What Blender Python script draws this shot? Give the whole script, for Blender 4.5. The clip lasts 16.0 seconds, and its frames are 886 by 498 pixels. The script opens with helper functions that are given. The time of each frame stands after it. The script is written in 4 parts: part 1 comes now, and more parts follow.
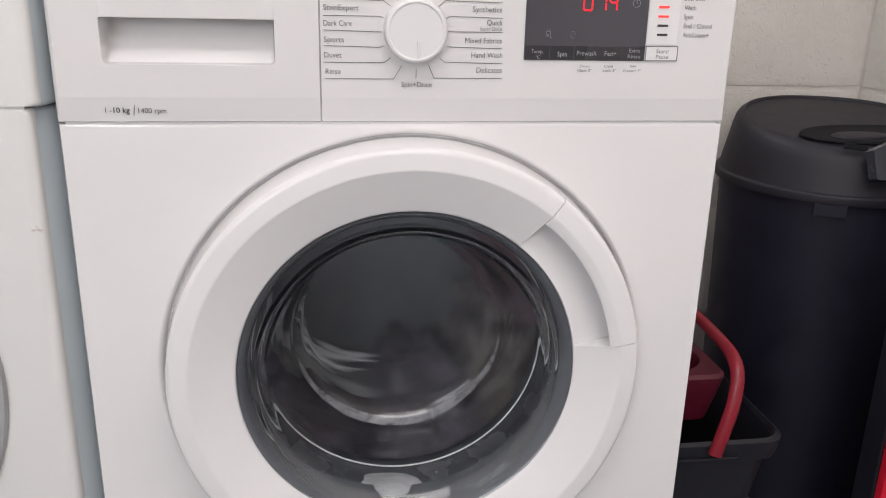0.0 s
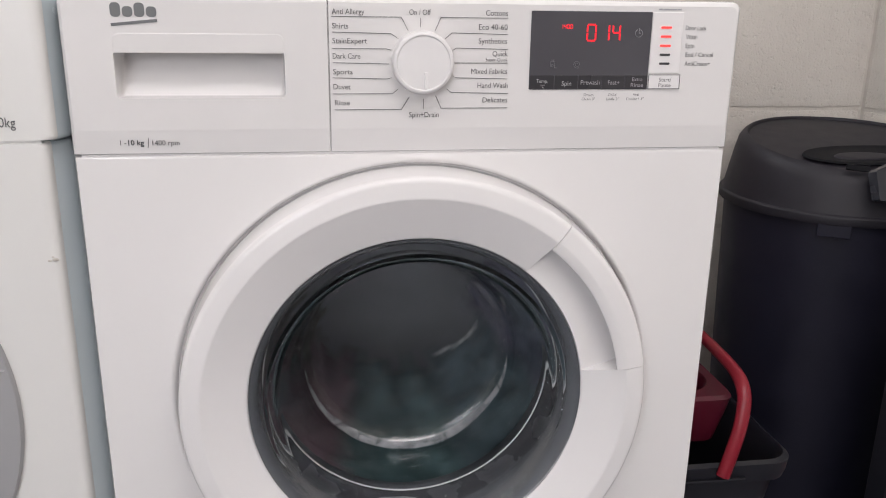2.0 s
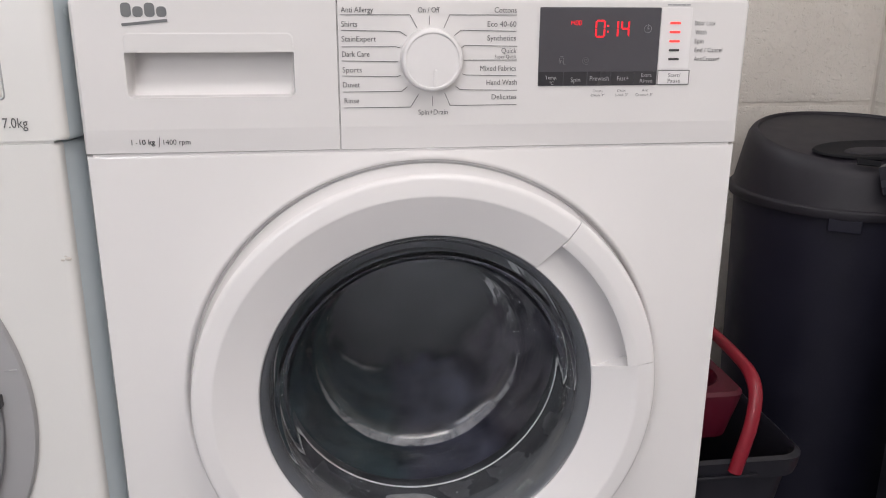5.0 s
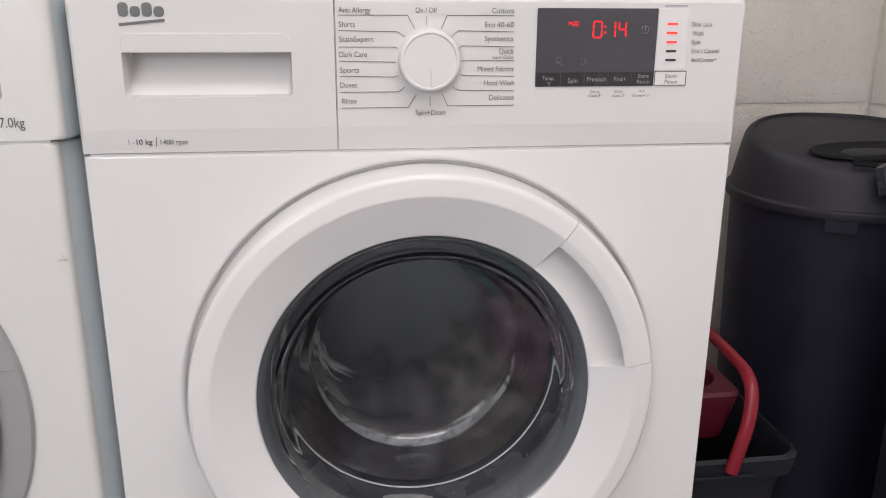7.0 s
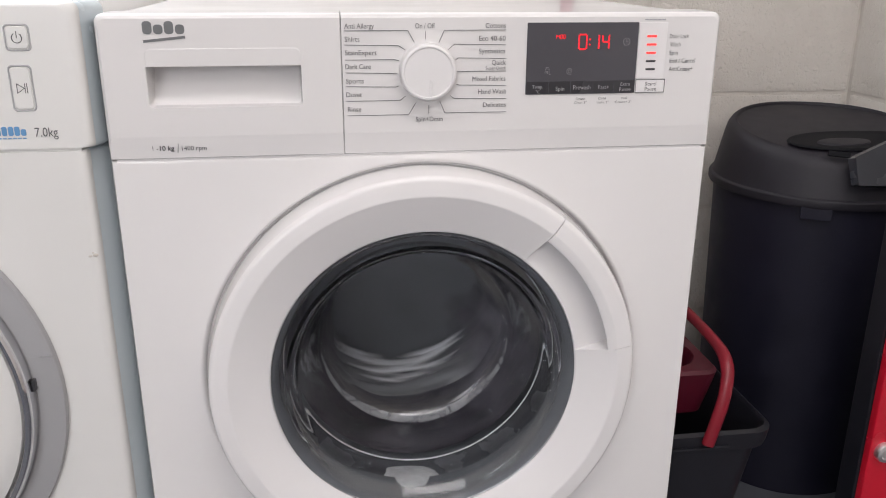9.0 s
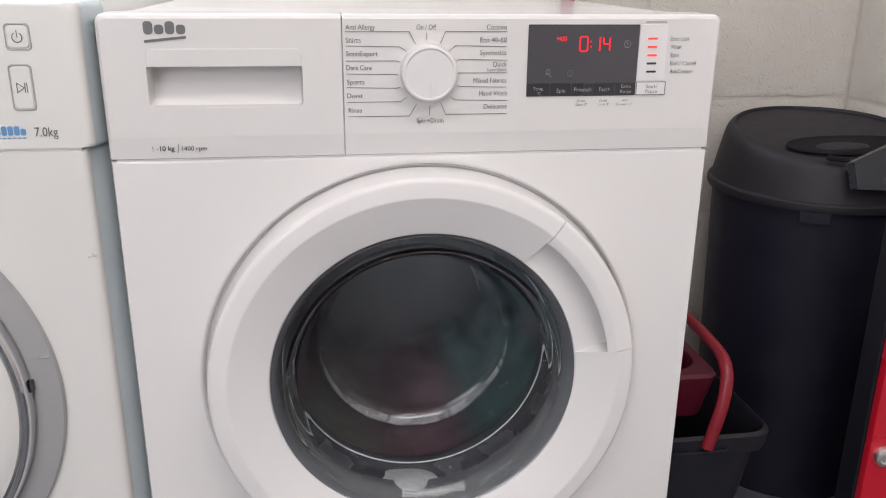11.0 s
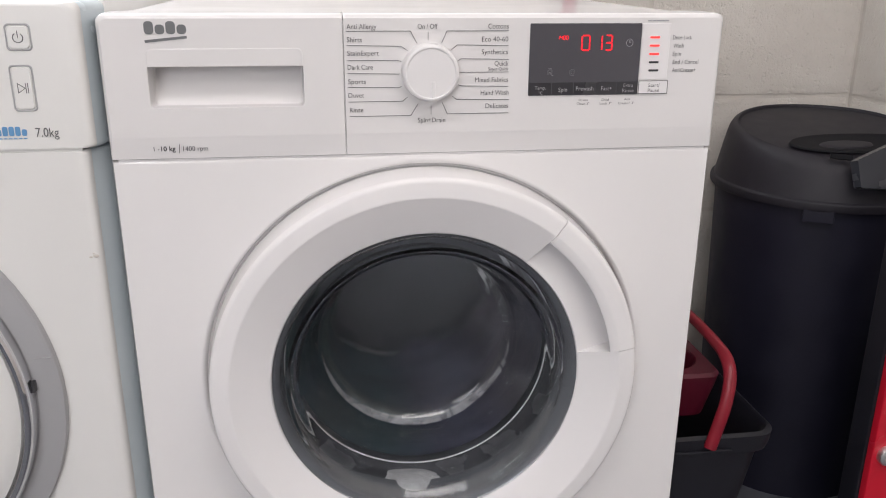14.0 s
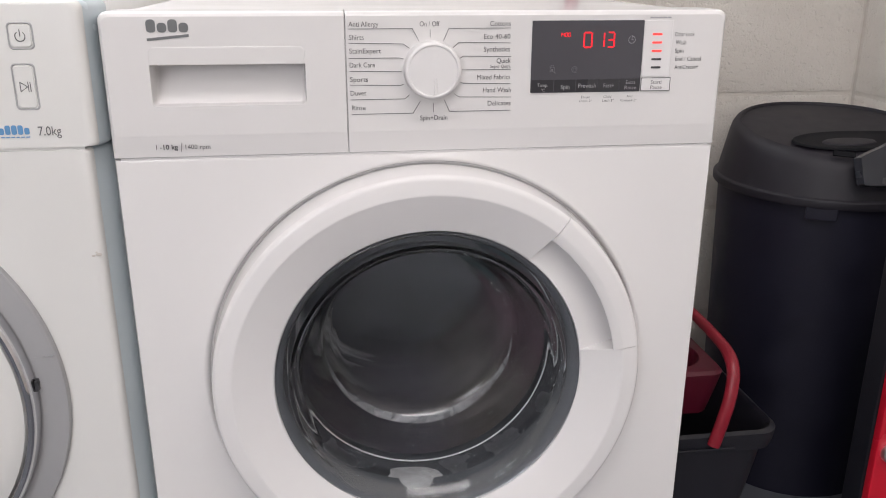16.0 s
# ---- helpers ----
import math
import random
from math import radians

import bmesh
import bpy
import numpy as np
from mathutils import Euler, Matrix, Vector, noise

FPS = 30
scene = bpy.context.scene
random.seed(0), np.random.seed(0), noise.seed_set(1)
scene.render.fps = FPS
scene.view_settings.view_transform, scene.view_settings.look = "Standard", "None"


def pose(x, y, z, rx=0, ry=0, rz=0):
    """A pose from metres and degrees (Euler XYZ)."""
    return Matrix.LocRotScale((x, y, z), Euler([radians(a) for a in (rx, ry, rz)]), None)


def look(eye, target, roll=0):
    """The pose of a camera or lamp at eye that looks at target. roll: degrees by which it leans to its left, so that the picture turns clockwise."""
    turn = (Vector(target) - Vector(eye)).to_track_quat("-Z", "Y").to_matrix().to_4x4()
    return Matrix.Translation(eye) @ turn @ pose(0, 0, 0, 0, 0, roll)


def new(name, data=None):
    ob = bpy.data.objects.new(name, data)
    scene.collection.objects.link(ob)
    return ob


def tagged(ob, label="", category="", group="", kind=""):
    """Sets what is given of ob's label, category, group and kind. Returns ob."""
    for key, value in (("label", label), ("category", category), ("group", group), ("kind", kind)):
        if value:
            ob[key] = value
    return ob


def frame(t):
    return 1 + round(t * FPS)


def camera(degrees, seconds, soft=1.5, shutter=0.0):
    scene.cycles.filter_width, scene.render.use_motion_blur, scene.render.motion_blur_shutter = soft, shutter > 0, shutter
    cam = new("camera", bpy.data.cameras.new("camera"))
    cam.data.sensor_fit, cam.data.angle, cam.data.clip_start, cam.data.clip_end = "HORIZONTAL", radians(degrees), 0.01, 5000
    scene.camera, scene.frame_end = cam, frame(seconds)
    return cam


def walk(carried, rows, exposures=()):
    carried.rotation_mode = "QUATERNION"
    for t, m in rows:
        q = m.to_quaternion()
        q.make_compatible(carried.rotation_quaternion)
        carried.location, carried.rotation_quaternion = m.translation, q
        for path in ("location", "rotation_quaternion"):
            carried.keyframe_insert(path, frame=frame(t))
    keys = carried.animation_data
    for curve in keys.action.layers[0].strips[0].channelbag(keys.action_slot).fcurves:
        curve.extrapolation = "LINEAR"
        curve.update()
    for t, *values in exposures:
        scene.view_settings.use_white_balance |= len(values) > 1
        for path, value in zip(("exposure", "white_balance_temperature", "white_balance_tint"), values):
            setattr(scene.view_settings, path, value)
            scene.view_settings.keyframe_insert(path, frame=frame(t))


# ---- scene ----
cam = camera(56.2, 16.0, soft=1.0, shutter=0.5)
PATH = [
    (0, (-0.082, -0.739, 0.829), (0.21, 1.139, 0.204), 1.4),
    (0.5, (-0.085, -0.744, 0.833), (0.207, 1.138, 0.221), 1.2),
    (1, (-0.087, -0.749, 0.837), (0.202, 1.137, 0.236), 1.1),
    (1.5, (-0.087, -0.748, 0.84), (0.199, 1.14, 0.246), 1.0),
    (2, (-0.086, -0.748, 0.84), (0.194, 1.144, 0.257), 0.8),
    (2.5, (-0.086, -0.749, 0.841), (0.188, 1.144, 0.258), 0.6),
    (3, (-0.088, -0.75, 0.839), (0.18, 1.145, 0.259), 0.4),
    (3.5, (-0.088, -0.75, 0.839), (0.174, 1.144, 0.252), 0.3),
    (4, (-0.088, -0.75, 0.839), (0.17, 1.144, 0.251), 0.3),
    (6.5, (-0.087, -0.749, 0.839), (0.179, 1.146, 0.256), 0.3),
    (7, (-0.088, -0.75, 0.839), (0.179, 1.143, 0.254), 0.4),
    (7.5, (-0.089, -0.753, 0.841), (0.178, 1.138, 0.245), 0.5),
    (8, (-0.108, -0.806, 0.879), (0.173, 1.071, 0.25), 0.6),
    (8.5, (-0.101, -0.809, 0.883), (0.177, 1.062, 0.233), 0.5),
    (9, (-0.099, -0.809, 0.882), (0.176, 1.062, 0.232), 0.3),
    (11.5, (-0.103, -0.808, 0.878), (0.181, 1.066, 0.241), 0.6),
    (12, (-0.102, -0.808, 0.878), (0.179, 1.066, 0.24), 0.6),
    (12.5, (-0.101, -0.808, 0.877), (0.178, 1.069, 0.245), 0.4),
    (13, (-0.101, -0.807, 0.882), (0.177, 1.067, 0.239), 0.5),
    (13.5, (-0.102, -0.806, 0.881), (0.178, 1.067, 0.237), 0.5),
    (14, (-0.101, -0.806, 0.879), (0.175, 1.067, 0.237), 0.4),
    (14.5, (-0.103, -0.807, 0.875), (0.174, 1.069, 0.238), 0.4),
    (15, (-0.102, -0.807, 0.877), (0.172, 1.067, 0.234), 0.4),
    (15.5, (-0.103, -0.807, 0.875), (0.171, 1.068, 0.234), 0.3),
    (16, (-0.101, -0.806, 0.877), (0.169, 1.068, 0.234), 0.2),
]
walk(cam, [(t, look(eye, target, roll)) for t, eye, target, roll in PATH],
     exposures=[(0, 0.10), (1, 0.09), (2.5, 0.04), (7.5, 0.03), (8.2, 0.02), (16, 0.02)])

BACK, EAST = 0.70, 0.922

# ---- light and room air ----
world = bpy.data.worlds.new("daylight")
scene.world = world
world.use_nodes = True
wn = world.node_tree
sky = wn.nodes.new("ShaderNodeTexSky")
sky.sky_type, sky.sun_disc = "NISHITA", False
sky.sun_elevation, sky.sun_rotation = radians(40), radians(160)
wn.links.new(sky.outputs[0], wn.nodes["Background"].inputs[0])
wn.nodes["Background"].inputs[1].default_value = 0.1
scene.view_settings.exposure = 0.0


def area_lamp(name, m, sx, sy, watts, colour):
    data = bpy.data.lights.new(name, "AREA")
    data.shape, data.size, data.size_y, data.energy, data.color = "RECTANGLE", sx, sy, watts, colour
    ob = new(name, data)
    ob.matrix_world = m
    return ob


area_lamp("ceiling_lamp", pose(0.05, -1.0, 2.50), 1.6, 0.6, 15.5, (1.0, 0.945, 0.94))
area_lamp("ceiling_lamp", pose(0.05, -2.5, 2.50), 1.6, 0.6, 15.5, (1.0, 0.945, 0.94))
area_lamp("window_light", look((-1.6, -3.42, 1.55), (-0.4, 0, 0.9)), 1.5, 1.1, 33, (0.96, 0.955, 0.99))

area_lamp("window_light", look((-0.75, BACK - 0.02, 1.80), (-0.45, -1.2, 0.6)), 1.2, 0.7, 26, (0.92, 0.95, 1.0))


# ---- materials ----
def nodes_of(name):
    mat = bpy.data.materials.new(name)
    mat.use_nodes = True
    return mat, mat.node_tree, mat.node_tree.nodes["Principled BSDF"]


def surface(name, colour, rough=0.4, metal=0.0, vary=0.06, scale=6.0, grain=400.0, bump=0.02, coat=0.0,
            rough_vary=0.06, depth=0.0004, per_piece=0.0, spec=0.5, emit=None):
    """A principled material with mottling at a large scale, fine grain in relief and uneven gloss."""
    mat, tree, bsdf = nodes_of(name)
    add = tree.nodes.new
    pos = add("ShaderNodeTexCoord")
    big, fine = add("ShaderNodeTexNoise"), add("ShaderNodeTexNoise")
    big.inputs["Scale"].default_value, big.inputs["Detail"].default_value = scale, 6
    fine.inputs["Scale"].default_value, fine.inputs["Detail"].default_value = grain, 3
    shift = add("ShaderNodeVectorMath")
    info = add("ShaderNodeObjectInfo")
    tree.links.new(pos.outputs["Object"], shift.inputs[0])
    spread = add("ShaderNodeMath")
    spread.operation = "MULTIPLY"
    spread.inputs[1].default_value = 37.0 if per_piece else 0.0
    tree.links.new(info.outputs["Random"], spread.inputs[0])
    tree.links.new(spread.outputs[0], shift.inputs[1])
    for n in (big, fine):
        tree.links.new(shift.outputs[0], n.inputs["Vector"])
    ramp = add("ShaderNodeMapRange")
    ramp.inputs["From Min"].default_value, ramp.inputs["From Max"].default_value = 0.3, 0.7
    ramp.inputs["To Min"].default_value, ramp.inputs["To Max"].default_value = 1 - vary, 1 + vary
    tree.links.new(big.outputs[0], ramp.inputs[0])
    tone = add("ShaderNodeVectorMath")
    tone.operation = "SCALE"
    tone.inputs[0].default_value = colour
    if per_piece:
        own = add("ShaderNodeMapRange")
        own.inputs["To Min"].default_value, own.inputs["To Max"].default_value = 1 - per_piece, 1 + per_piece
        tree.links.new(info.outputs["Random"], own.inputs[0])
        both = add("ShaderNodeMath")
        both.operation = "MULTIPLY"
        tree.links.new(ramp.outputs[0], both.inputs[0])
        tree.links.new(own.outputs[0], both.inputs[1])
        tree.links.new(both.outputs[0], tone.inputs["Scale"])
    else:
        tree.links.new(ramp.outputs[0], tone.inputs["Scale"])
    tree.links.new(tone.outputs[0], bsdf.inputs["Base Color"])
    gloss = add("ShaderNodeMapRange")
    gloss.inputs["From Min"].default_value, gloss.inputs["From Max"].default_value = 0.3, 0.7
    gloss.inputs["To Min"].default_value, gloss.inputs["To Max"].default_value = max(0.02, rough - rough_vary), min(1, rough + rough_vary)
    tree.links.new(big.outputs[0], gloss.inputs[0])
    tree.links.new(gloss.outputs[0], bsdf.inputs["Roughness"])
    bsdf.inputs["Metallic"].default_value = metal
    bsdf.inputs["Coat Weight"].default_value = coat
    bsdf.inputs["Coat Roughness"].default_value = 0.08
    bsdf.inputs["Specular IOR Level"].default_value = spec
    if bump:
        rel = add("ShaderNodeBump")
        rel.inputs["Strength"].default_value, rel.inputs["Distance"].default_value = bump, depth
        tree.links.new(fine.outputs[0], rel.inputs["Height"])
        tree.links.new(rel.outputs[0], bsdf.inputs["Normal"])
    if emit:
        bsdf.inputs["Emission Color"].default_value = (*emit[0], 1)
        bsdf.inputs["Emission Strength"].default_value = emit[1]
    return mat


def block_paint():
    """Thick emulsion over rough concrete block: pits and trowel-like ridges."""
    mat, tree, bsdf = nodes_of("painted_block")
    add, link = tree.nodes.new, tree.links.new
    pos, info = add("ShaderNodeTexCoord"), add("ShaderNodeObjectInfo")
    shift, spread = add("ShaderNodeVectorMath"), add("ShaderNodeMath")
    spread.operation, spread.inputs[1].default_value = "MULTIPLY", 29.0
    link(info.outputs["Random"], spread.inputs[0])
    link(pos.outputs["Object"], shift.inputs[0])
    link(spread.outputs[0], shift.inputs[1])
    heights = []
    for scale, detail, low, high in ((135, 4, 0.30, 0.46), (320, 3, 0.30, 0.55), (14, 3, 0.2, 0.8)):
        n, r = add("ShaderNodeTexNoise"), add("ShaderNodeMapRange")
        n.inputs["Scale"].default_value, n.inputs["Detail"].default_value = scale, detail
        n.inputs["Distortion"].default_value = 0.15
        r.inputs["From Min"].default_value, r.inputs["From Max"].default_value = low, high
        link(shift.outputs[0], n.inputs["Vector"])
        link(n.outputs[0], r.inputs[0])
        heights.append(r)
    total = add("ShaderNodeMath")
    total.operation, total.inputs[1].default_value = "MULTIPLY_ADD", 0.35
    link(heights[1].outputs[0], total.inputs[0])
    link(heights[0].outputs[0], total.inputs[2])
    rel = add("ShaderNodeBump")
    rel.inputs["Strength"].default_value, rel.inputs["Distance"].default_value = 0.62, 0.0024
    link(total.outputs[0], rel.inputs["Height"])
    link(rel.outputs[0], bsdf.inputs["Normal"])
    own, tone = add("ShaderNodeMapRange"), add("ShaderNodeMix")
    tone.data_type = "RGBA"
    tone.inputs["A"].default_value, tone.inputs["B"].default_value = (0.63, 0.59, 0.545, 1), (0.71, 0.675, 0.63, 1)
    link(heights[2].outputs[0], own.inputs[0])
    link(own.outputs[0], tone.inputs["Factor"])
    link(tone.outputs["Result"], bsdf.inputs["Base Color"])
    bsdf.inputs["Roughness"].default_value = 0.45
    return mat


def clear_glass(name, tint=(1, 1, 1), rough=0.0):
    mat, tree, bsdf = nodes_of(name)
    bsdf.inputs["Base Color"].default_value = (*tint, 1)
    bsdf.inputs["Transmission Weight"].default_value = 1.0
    bsdf.inputs["Roughness"].default_value = rough
    bsdf.inputs["IOR"].default_value = 1.48
    return mat


enamel = surface("white_enamel", (0.79, 0.775, 0.775), 0.13, vary=0.012, scale=7, grain=900, bump=0.03, rough_vary=0.015)
white_plastic = surface("white_plastic", (0.79, 0.775, 0.78), 0.18, vary=0.01, scale=9, grain=1500, bump=0.02, rough_vary=0.01)
fascia_plastic = surface("fascia_plastic", (0.735, 0.72, 0.72), 0.14, vary=0.01, scale=9, grain=1500, bump=0.02, rough_vary=0.01)
satin_plastic = surface("satin_white_plastic", (0.77, 0.755, 0.76), 0.38, vary=0.01, scale=9, grain=1800, bump=0.03, rough_vary=0.01)
dryer_white = surface("dryer_white", (0.745, 0.74, 0.725), 0.26, vary=0.015, scale=6, grain=900, bump=0.03, rough_vary=0.015)
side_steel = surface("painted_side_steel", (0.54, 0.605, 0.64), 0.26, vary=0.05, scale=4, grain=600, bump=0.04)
grey_plastic = surface("grey_plastic", (0.36, 0.36, 0.37), 0.35, vary=0.03)
mid_grey = surface("button_rim_grey", (0.42, 0.42, 0.43), 0.3, vary=0.03)
ink = surface("grey_ink", (0.115, 0.115, 0.12), 0.5, vary=0.05, bump=0)
pale_ink = surface("pale_ink", (0.36, 0.36, 0.38), 0.5, vary=0.05, bump=0)
dim_ink = surface("dim_ink", (0.20, 0.20, 0.215), 0.5, vary=0.05, bump=0)
logo_grey = surface("badge_grey", (0.15, 0.155, 0.16), 0.45, vary=0.04, bump=0)
blue_ink = surface("blue_ink", (0.12, 0.30, 0.55), 0.5, vary=0.05, bump=0)
dark_mark = surface("dark_grey_mark", (0.045, 0.045, 0.05), 0.4, bump=0)
smoked = surface("smoked_display", (0.072, 0.070, 0.082), 0.10, vary=0.05, bump=0)
cell_black = surface("button_black", (0.035, 0.034, 0.04), 0.3, vary=0.05, bump=0)
red_glow = surface("red_led", (0.12, 0.004, 0.004), 0.4, bump=0, emit=((1.0, 0.012, 0.028), 1.25))
red_lamp = surface("red_indicator", (0.4, 0.03, 0.02), 0.4, bump=0, emit=((1.0, 0.045, 0.045), 1.3))
chrome = surface("chrome", (0.72, 0.72, 0.74), 0.12, metal=1.0, vary=0.02, bump=0)
steel = surface("drum_steel", (0.24, 0.245, 0.27), 0.42, metal=1.0, vary=0.08, scale=20, grain=500, bump=0.05)
# pale non-metal: the steel lip's bright sheen is put into the colour
pale_lip_sheen = surface("pale_lip_sheen", (0.54, 0.54, 0.55), 0.3, metal=0.0, vary=0.03, bump=0)
rubber = surface("grey_rubber", (0.058, 0.059, 0.066), 0.25, vary=0.15, scale=25, grain=300, bump=0.05, rough_vary=0.10)
inner_ring = surface("charcoal_door_liner", (0.092, 0.095, 0.104), 0.17, vary=0.1, scale=20, rough_vary=0.03)
black_plastic = surface("black_bin_plastic", (0.0088, 0.0083, 0.0185), 0.55, spec=0.35, vary=0.15, scale=14, grain=1200, bump=0.12, rough_vary=0.1)
black_gloss = surface("black_lid_plastic", (0.0122, 0.0105, 0.0158), 0.55, spec=0.38, vary=0.12, scale=40, grain=1400, bump=0.10, rough_vary=0.03)
# blacker than the lid: shade of its finger hollow and slot as colour
shade_black = surface("recess_shade_black", (0.006, 0.006, 0.008), 0.8, vary=0.1, spec=0.2)
clear_tab = surface("black_gloss_tab", (0.030, 0.032, 0.040), 0.25, vary=0.1, scale=20)
charcoal = surface("charcoal_bucket_plastic", (0.0112, 0.0112, 0.0165), 0.45, vary=0.12, scale=18, grain=1300, bump=0.12)
red_plastic = surface("red_plastic", (0.22, 0.008, 0.020), 0.36, vary=0.10, scale=20, grain=900, bump=0.08)
dark_red = surface("dark_red_plastic", (0.090, 0.006, 0.018), 0.4, vary=0.12, scale=20, grain=900, bump=0.08)
red_paint = surface("red_metal_paint", (0.56, 0.010, 0.03), 0.28, vary=0.06, scale=8, grain=700, bump=0.05)
# shade on the red cabinet's side is put into this dark colour
slate = surface("shaded_slate_metal", (0.0095, 0.0095, 0.0150), 0.5, vary=0.1, scale=12)
mortar = surface("painted_mortar", (0.62, 0.58, 0.535), 0.6, vary=0.08, scale=20, grain=150, bump=0.5, depth=0.003)
plain_wall = surface("painted_plaster", (0.58, 0.55, 0.51), 0.6, vary=0.05, scale=3, grain=120, bump=0.2, depth=0.002)
ceiling_white = surface("ceiling_white", (0.78, 0.77, 0.75), 0.8, vary=0.03, scale=2)
vinyl = surface("grey_vinyl", (0.095, 0.100, 0.118), 0.45, vary=0.18, scale=9, grain=220, bump=0.08)
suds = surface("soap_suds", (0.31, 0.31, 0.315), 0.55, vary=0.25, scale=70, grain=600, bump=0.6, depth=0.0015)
lamp_panel = surface("lit_diffuser", (0.8, 0.8, 0.8), 0.5, bump=0, emit=((1.0, 0.95, 0.93), 1.0))
glass = clear_glass("door_glass", (0.95, 0.97, 0.985), 0.012)
satin_metal = surface("satin_metal", (0.82, 0.82, 0.83), 0.38, metal=1.0, vary=0.03, bump=0)
# near-white colour stands for light glinting on the wet laundry
pale_glint = surface("painted_wet_glint", (0.84, 0.84, 0.86), 0.20, vary=0.12, scale=40, grain=500, bump=0.2)
water = clear_glass("water")

pane_glass = clear_glass("window_glass")
block_mat = block_paint()


def cloth(name, colour, rough):
    return surface(name, colour, rough, vary=0.35, scale=24, grain=420, bump=0.5, depth=0.002, rough_vary=0.15)


# ---- shapes ----
PLACE = {}


def thing(name, x, y, z, label, category, group=""):
    """A thing of several parts: an Empty at its base."""
    ob = new(name)
    ob.location = (x, y, z)
    PLACE[ob] = Matrix.Translation((x, y, z))
    return tagged(ob, label, category, group)


def mesh_of(name, bm, material, smooth=40.0):
    bmesh.ops.recalc_face_normals(bm, faces=bm.faces)
    data = bpy.data.meshes.new(name)
    for f in bm.faces:
        f.smooth = True
    for e in bm.edges:
        if len(e.link_faces) == 2 and e.calc_face_angle(0) > radians(smooth):
            e.smooth = False
    bm.to_mesh(data)
    bm.free()
    data.materials.append(material)
    return data


def part(name, bm, material, parent, label="", local=False):
    """One mesh under a thing or a part; built in room coordinates, or in the parent's own where local is set."""
    ob = new(name, mesh_of(name, bm, material))
    ob.parent = parent
    ob.modifiers.new("even_normals", "WEIGHTED_NORMAL").keep_sharp = True
    base = PLACE.get(parent, Matrix())
    if not local:
        ob.matrix_parent_inverse = base.inverted()
        PLACE[ob] = Matrix()
    return tagged(ob, label)


def solid(name, bm, material, label, category, kind="", group=""):
    return tagged(new(name, mesh_of(name, bm, material)), label, category, group, kind)


def block(x0, x1, y0, y1, z0, z1, bevel=0.0, seg=2, bm=None):
    bm = bm or bmesh.new()
    made = bmesh.ops.create_cube(bm, size=1)["verts"]
    for v in made:
        v.co = ((x0 + x1) / 2 + v.co.x * (x1 - x0), (y0 + y1) / 2 + v.co.y * (y1 - y0), (z0 + z1) / 2 + v.co.z * (z1 - z0))
    if bevel:
        edges = list({e for v in made for e in v.link_edges})
        bmesh.ops.bevel(bm, geom=edges, offset=bevel, segments=seg, affect="EDGES", profile=0.5)
    return bm


def loops(rings, close_first=False, close_last=False, bm=None):
    """Skins a row of closed rings of equally many points."""
    bm = bm or bmesh.new()
    made = [[bm.verts.new(p) for p in ring] for ring in rings]
    n = len(made[0])
    for a, b in zip(made, made[1:]):
        for i in range(n):
            bm.faces.new((a[i], a[(i + 1) % n], b[(i + 1) % n], b[i]))
    if close_first:
        bm.faces.new(made[0])
    if close_last:
        bm.faces.new(made[-1])
    return bm


def turned(profile, cx, cz, n=96, cap0=False, cap1=False, bm=None):
    """Turns (radius, y) pairs about an axis along y."""
    rings = [[(cx + r * math.cos(2 * math.pi * i / n), y, cz + r * math.sin(2 * math.pi * i / n)) for i in range(n)] for r, y in profile]
    return loops(rings, cap0, cap1, bm)


def sector(profile, cx, cz, a0, a1, n, bm=None):
    """A closed (radius, y) outline swept from angle a0 to a1, with its ends closed."""
    bm = bm or bmesh.new()
    made = []
    for i in range(n + 1):
        a = radians(a0 + (a1 - a0) * i / n)
        made.append([bm.verts.new((cx + r * math.cos(a), y, cz + r * math.sin(a))) for r, y in profile])
    m = len(profile)
    for a, b in zip(made, made[1:]):
        for i in range(m):
            bm.faces.new((a[i], a[(i + 1) % m], b[(i + 1) % m], b[i]))
    bm.faces.new(made[0])
    bm.faces.new(made[-1])
    return bm


def upright(profile, cx, cy, n=64, cap0=False, cap1=False, squash=1.0, bm=None):
    """Turns (radius, z) pairs about an upright axis."""
    rings = [[(cx + r * math.cos(2 * math.pi * i / n), cy + squash * r * math.sin(2 * math.pi * i / n), z) for i in range(n)] for r, z in profile]
    return loops(rings, cap0, cap1, bm)


def rect_ring(x0, x1, z0, z1, y, radius=0.0, per=12):
    """A rectangle in an upright plane as a ring of points, its corners rounded by one radius or by four (upper right, upper left, lower left, lower right); every ring has 4 * (2 * per) points."""
    pts = []
    r = [max(v, 1e-5) for v in (radius if isinstance(radius, tuple) else (radius,) * 4)]
    corners = [(x1 - r[0], z1 - r[0], 0), (x0 + r[1], z1 - r[1], 90), (x0 + r[2], z0 + r[2], 180), (x1 - r[3], z0 + r[3], 270)]
    for k, (cx, cz, a) in enumerate(corners):
        arc = [(cx + r[k] * math.cos(radians(a + 90 * i / (per - 1))), cz + r[k] * math.sin(radians(a + 90 * i / (per - 1)))) for i in range(per)]
        nx, nz, na = corners[(k + 1) % 4]
        nr = r[(k + 1) % 4]
        end = (nx + nr * math.cos(radians(na)), nz + nr * math.sin(radians(na)))
        line = [(arc[-1][0] + (end[0] - arc[-1][0]) * i / (per + 1), arc[-1][1] + (end[1] - arc[-1][1]) * i / (per + 1)) for i in range(1, per + 1)]
        pts += [(x, y, z) for x, z in arc + line]
    return pts


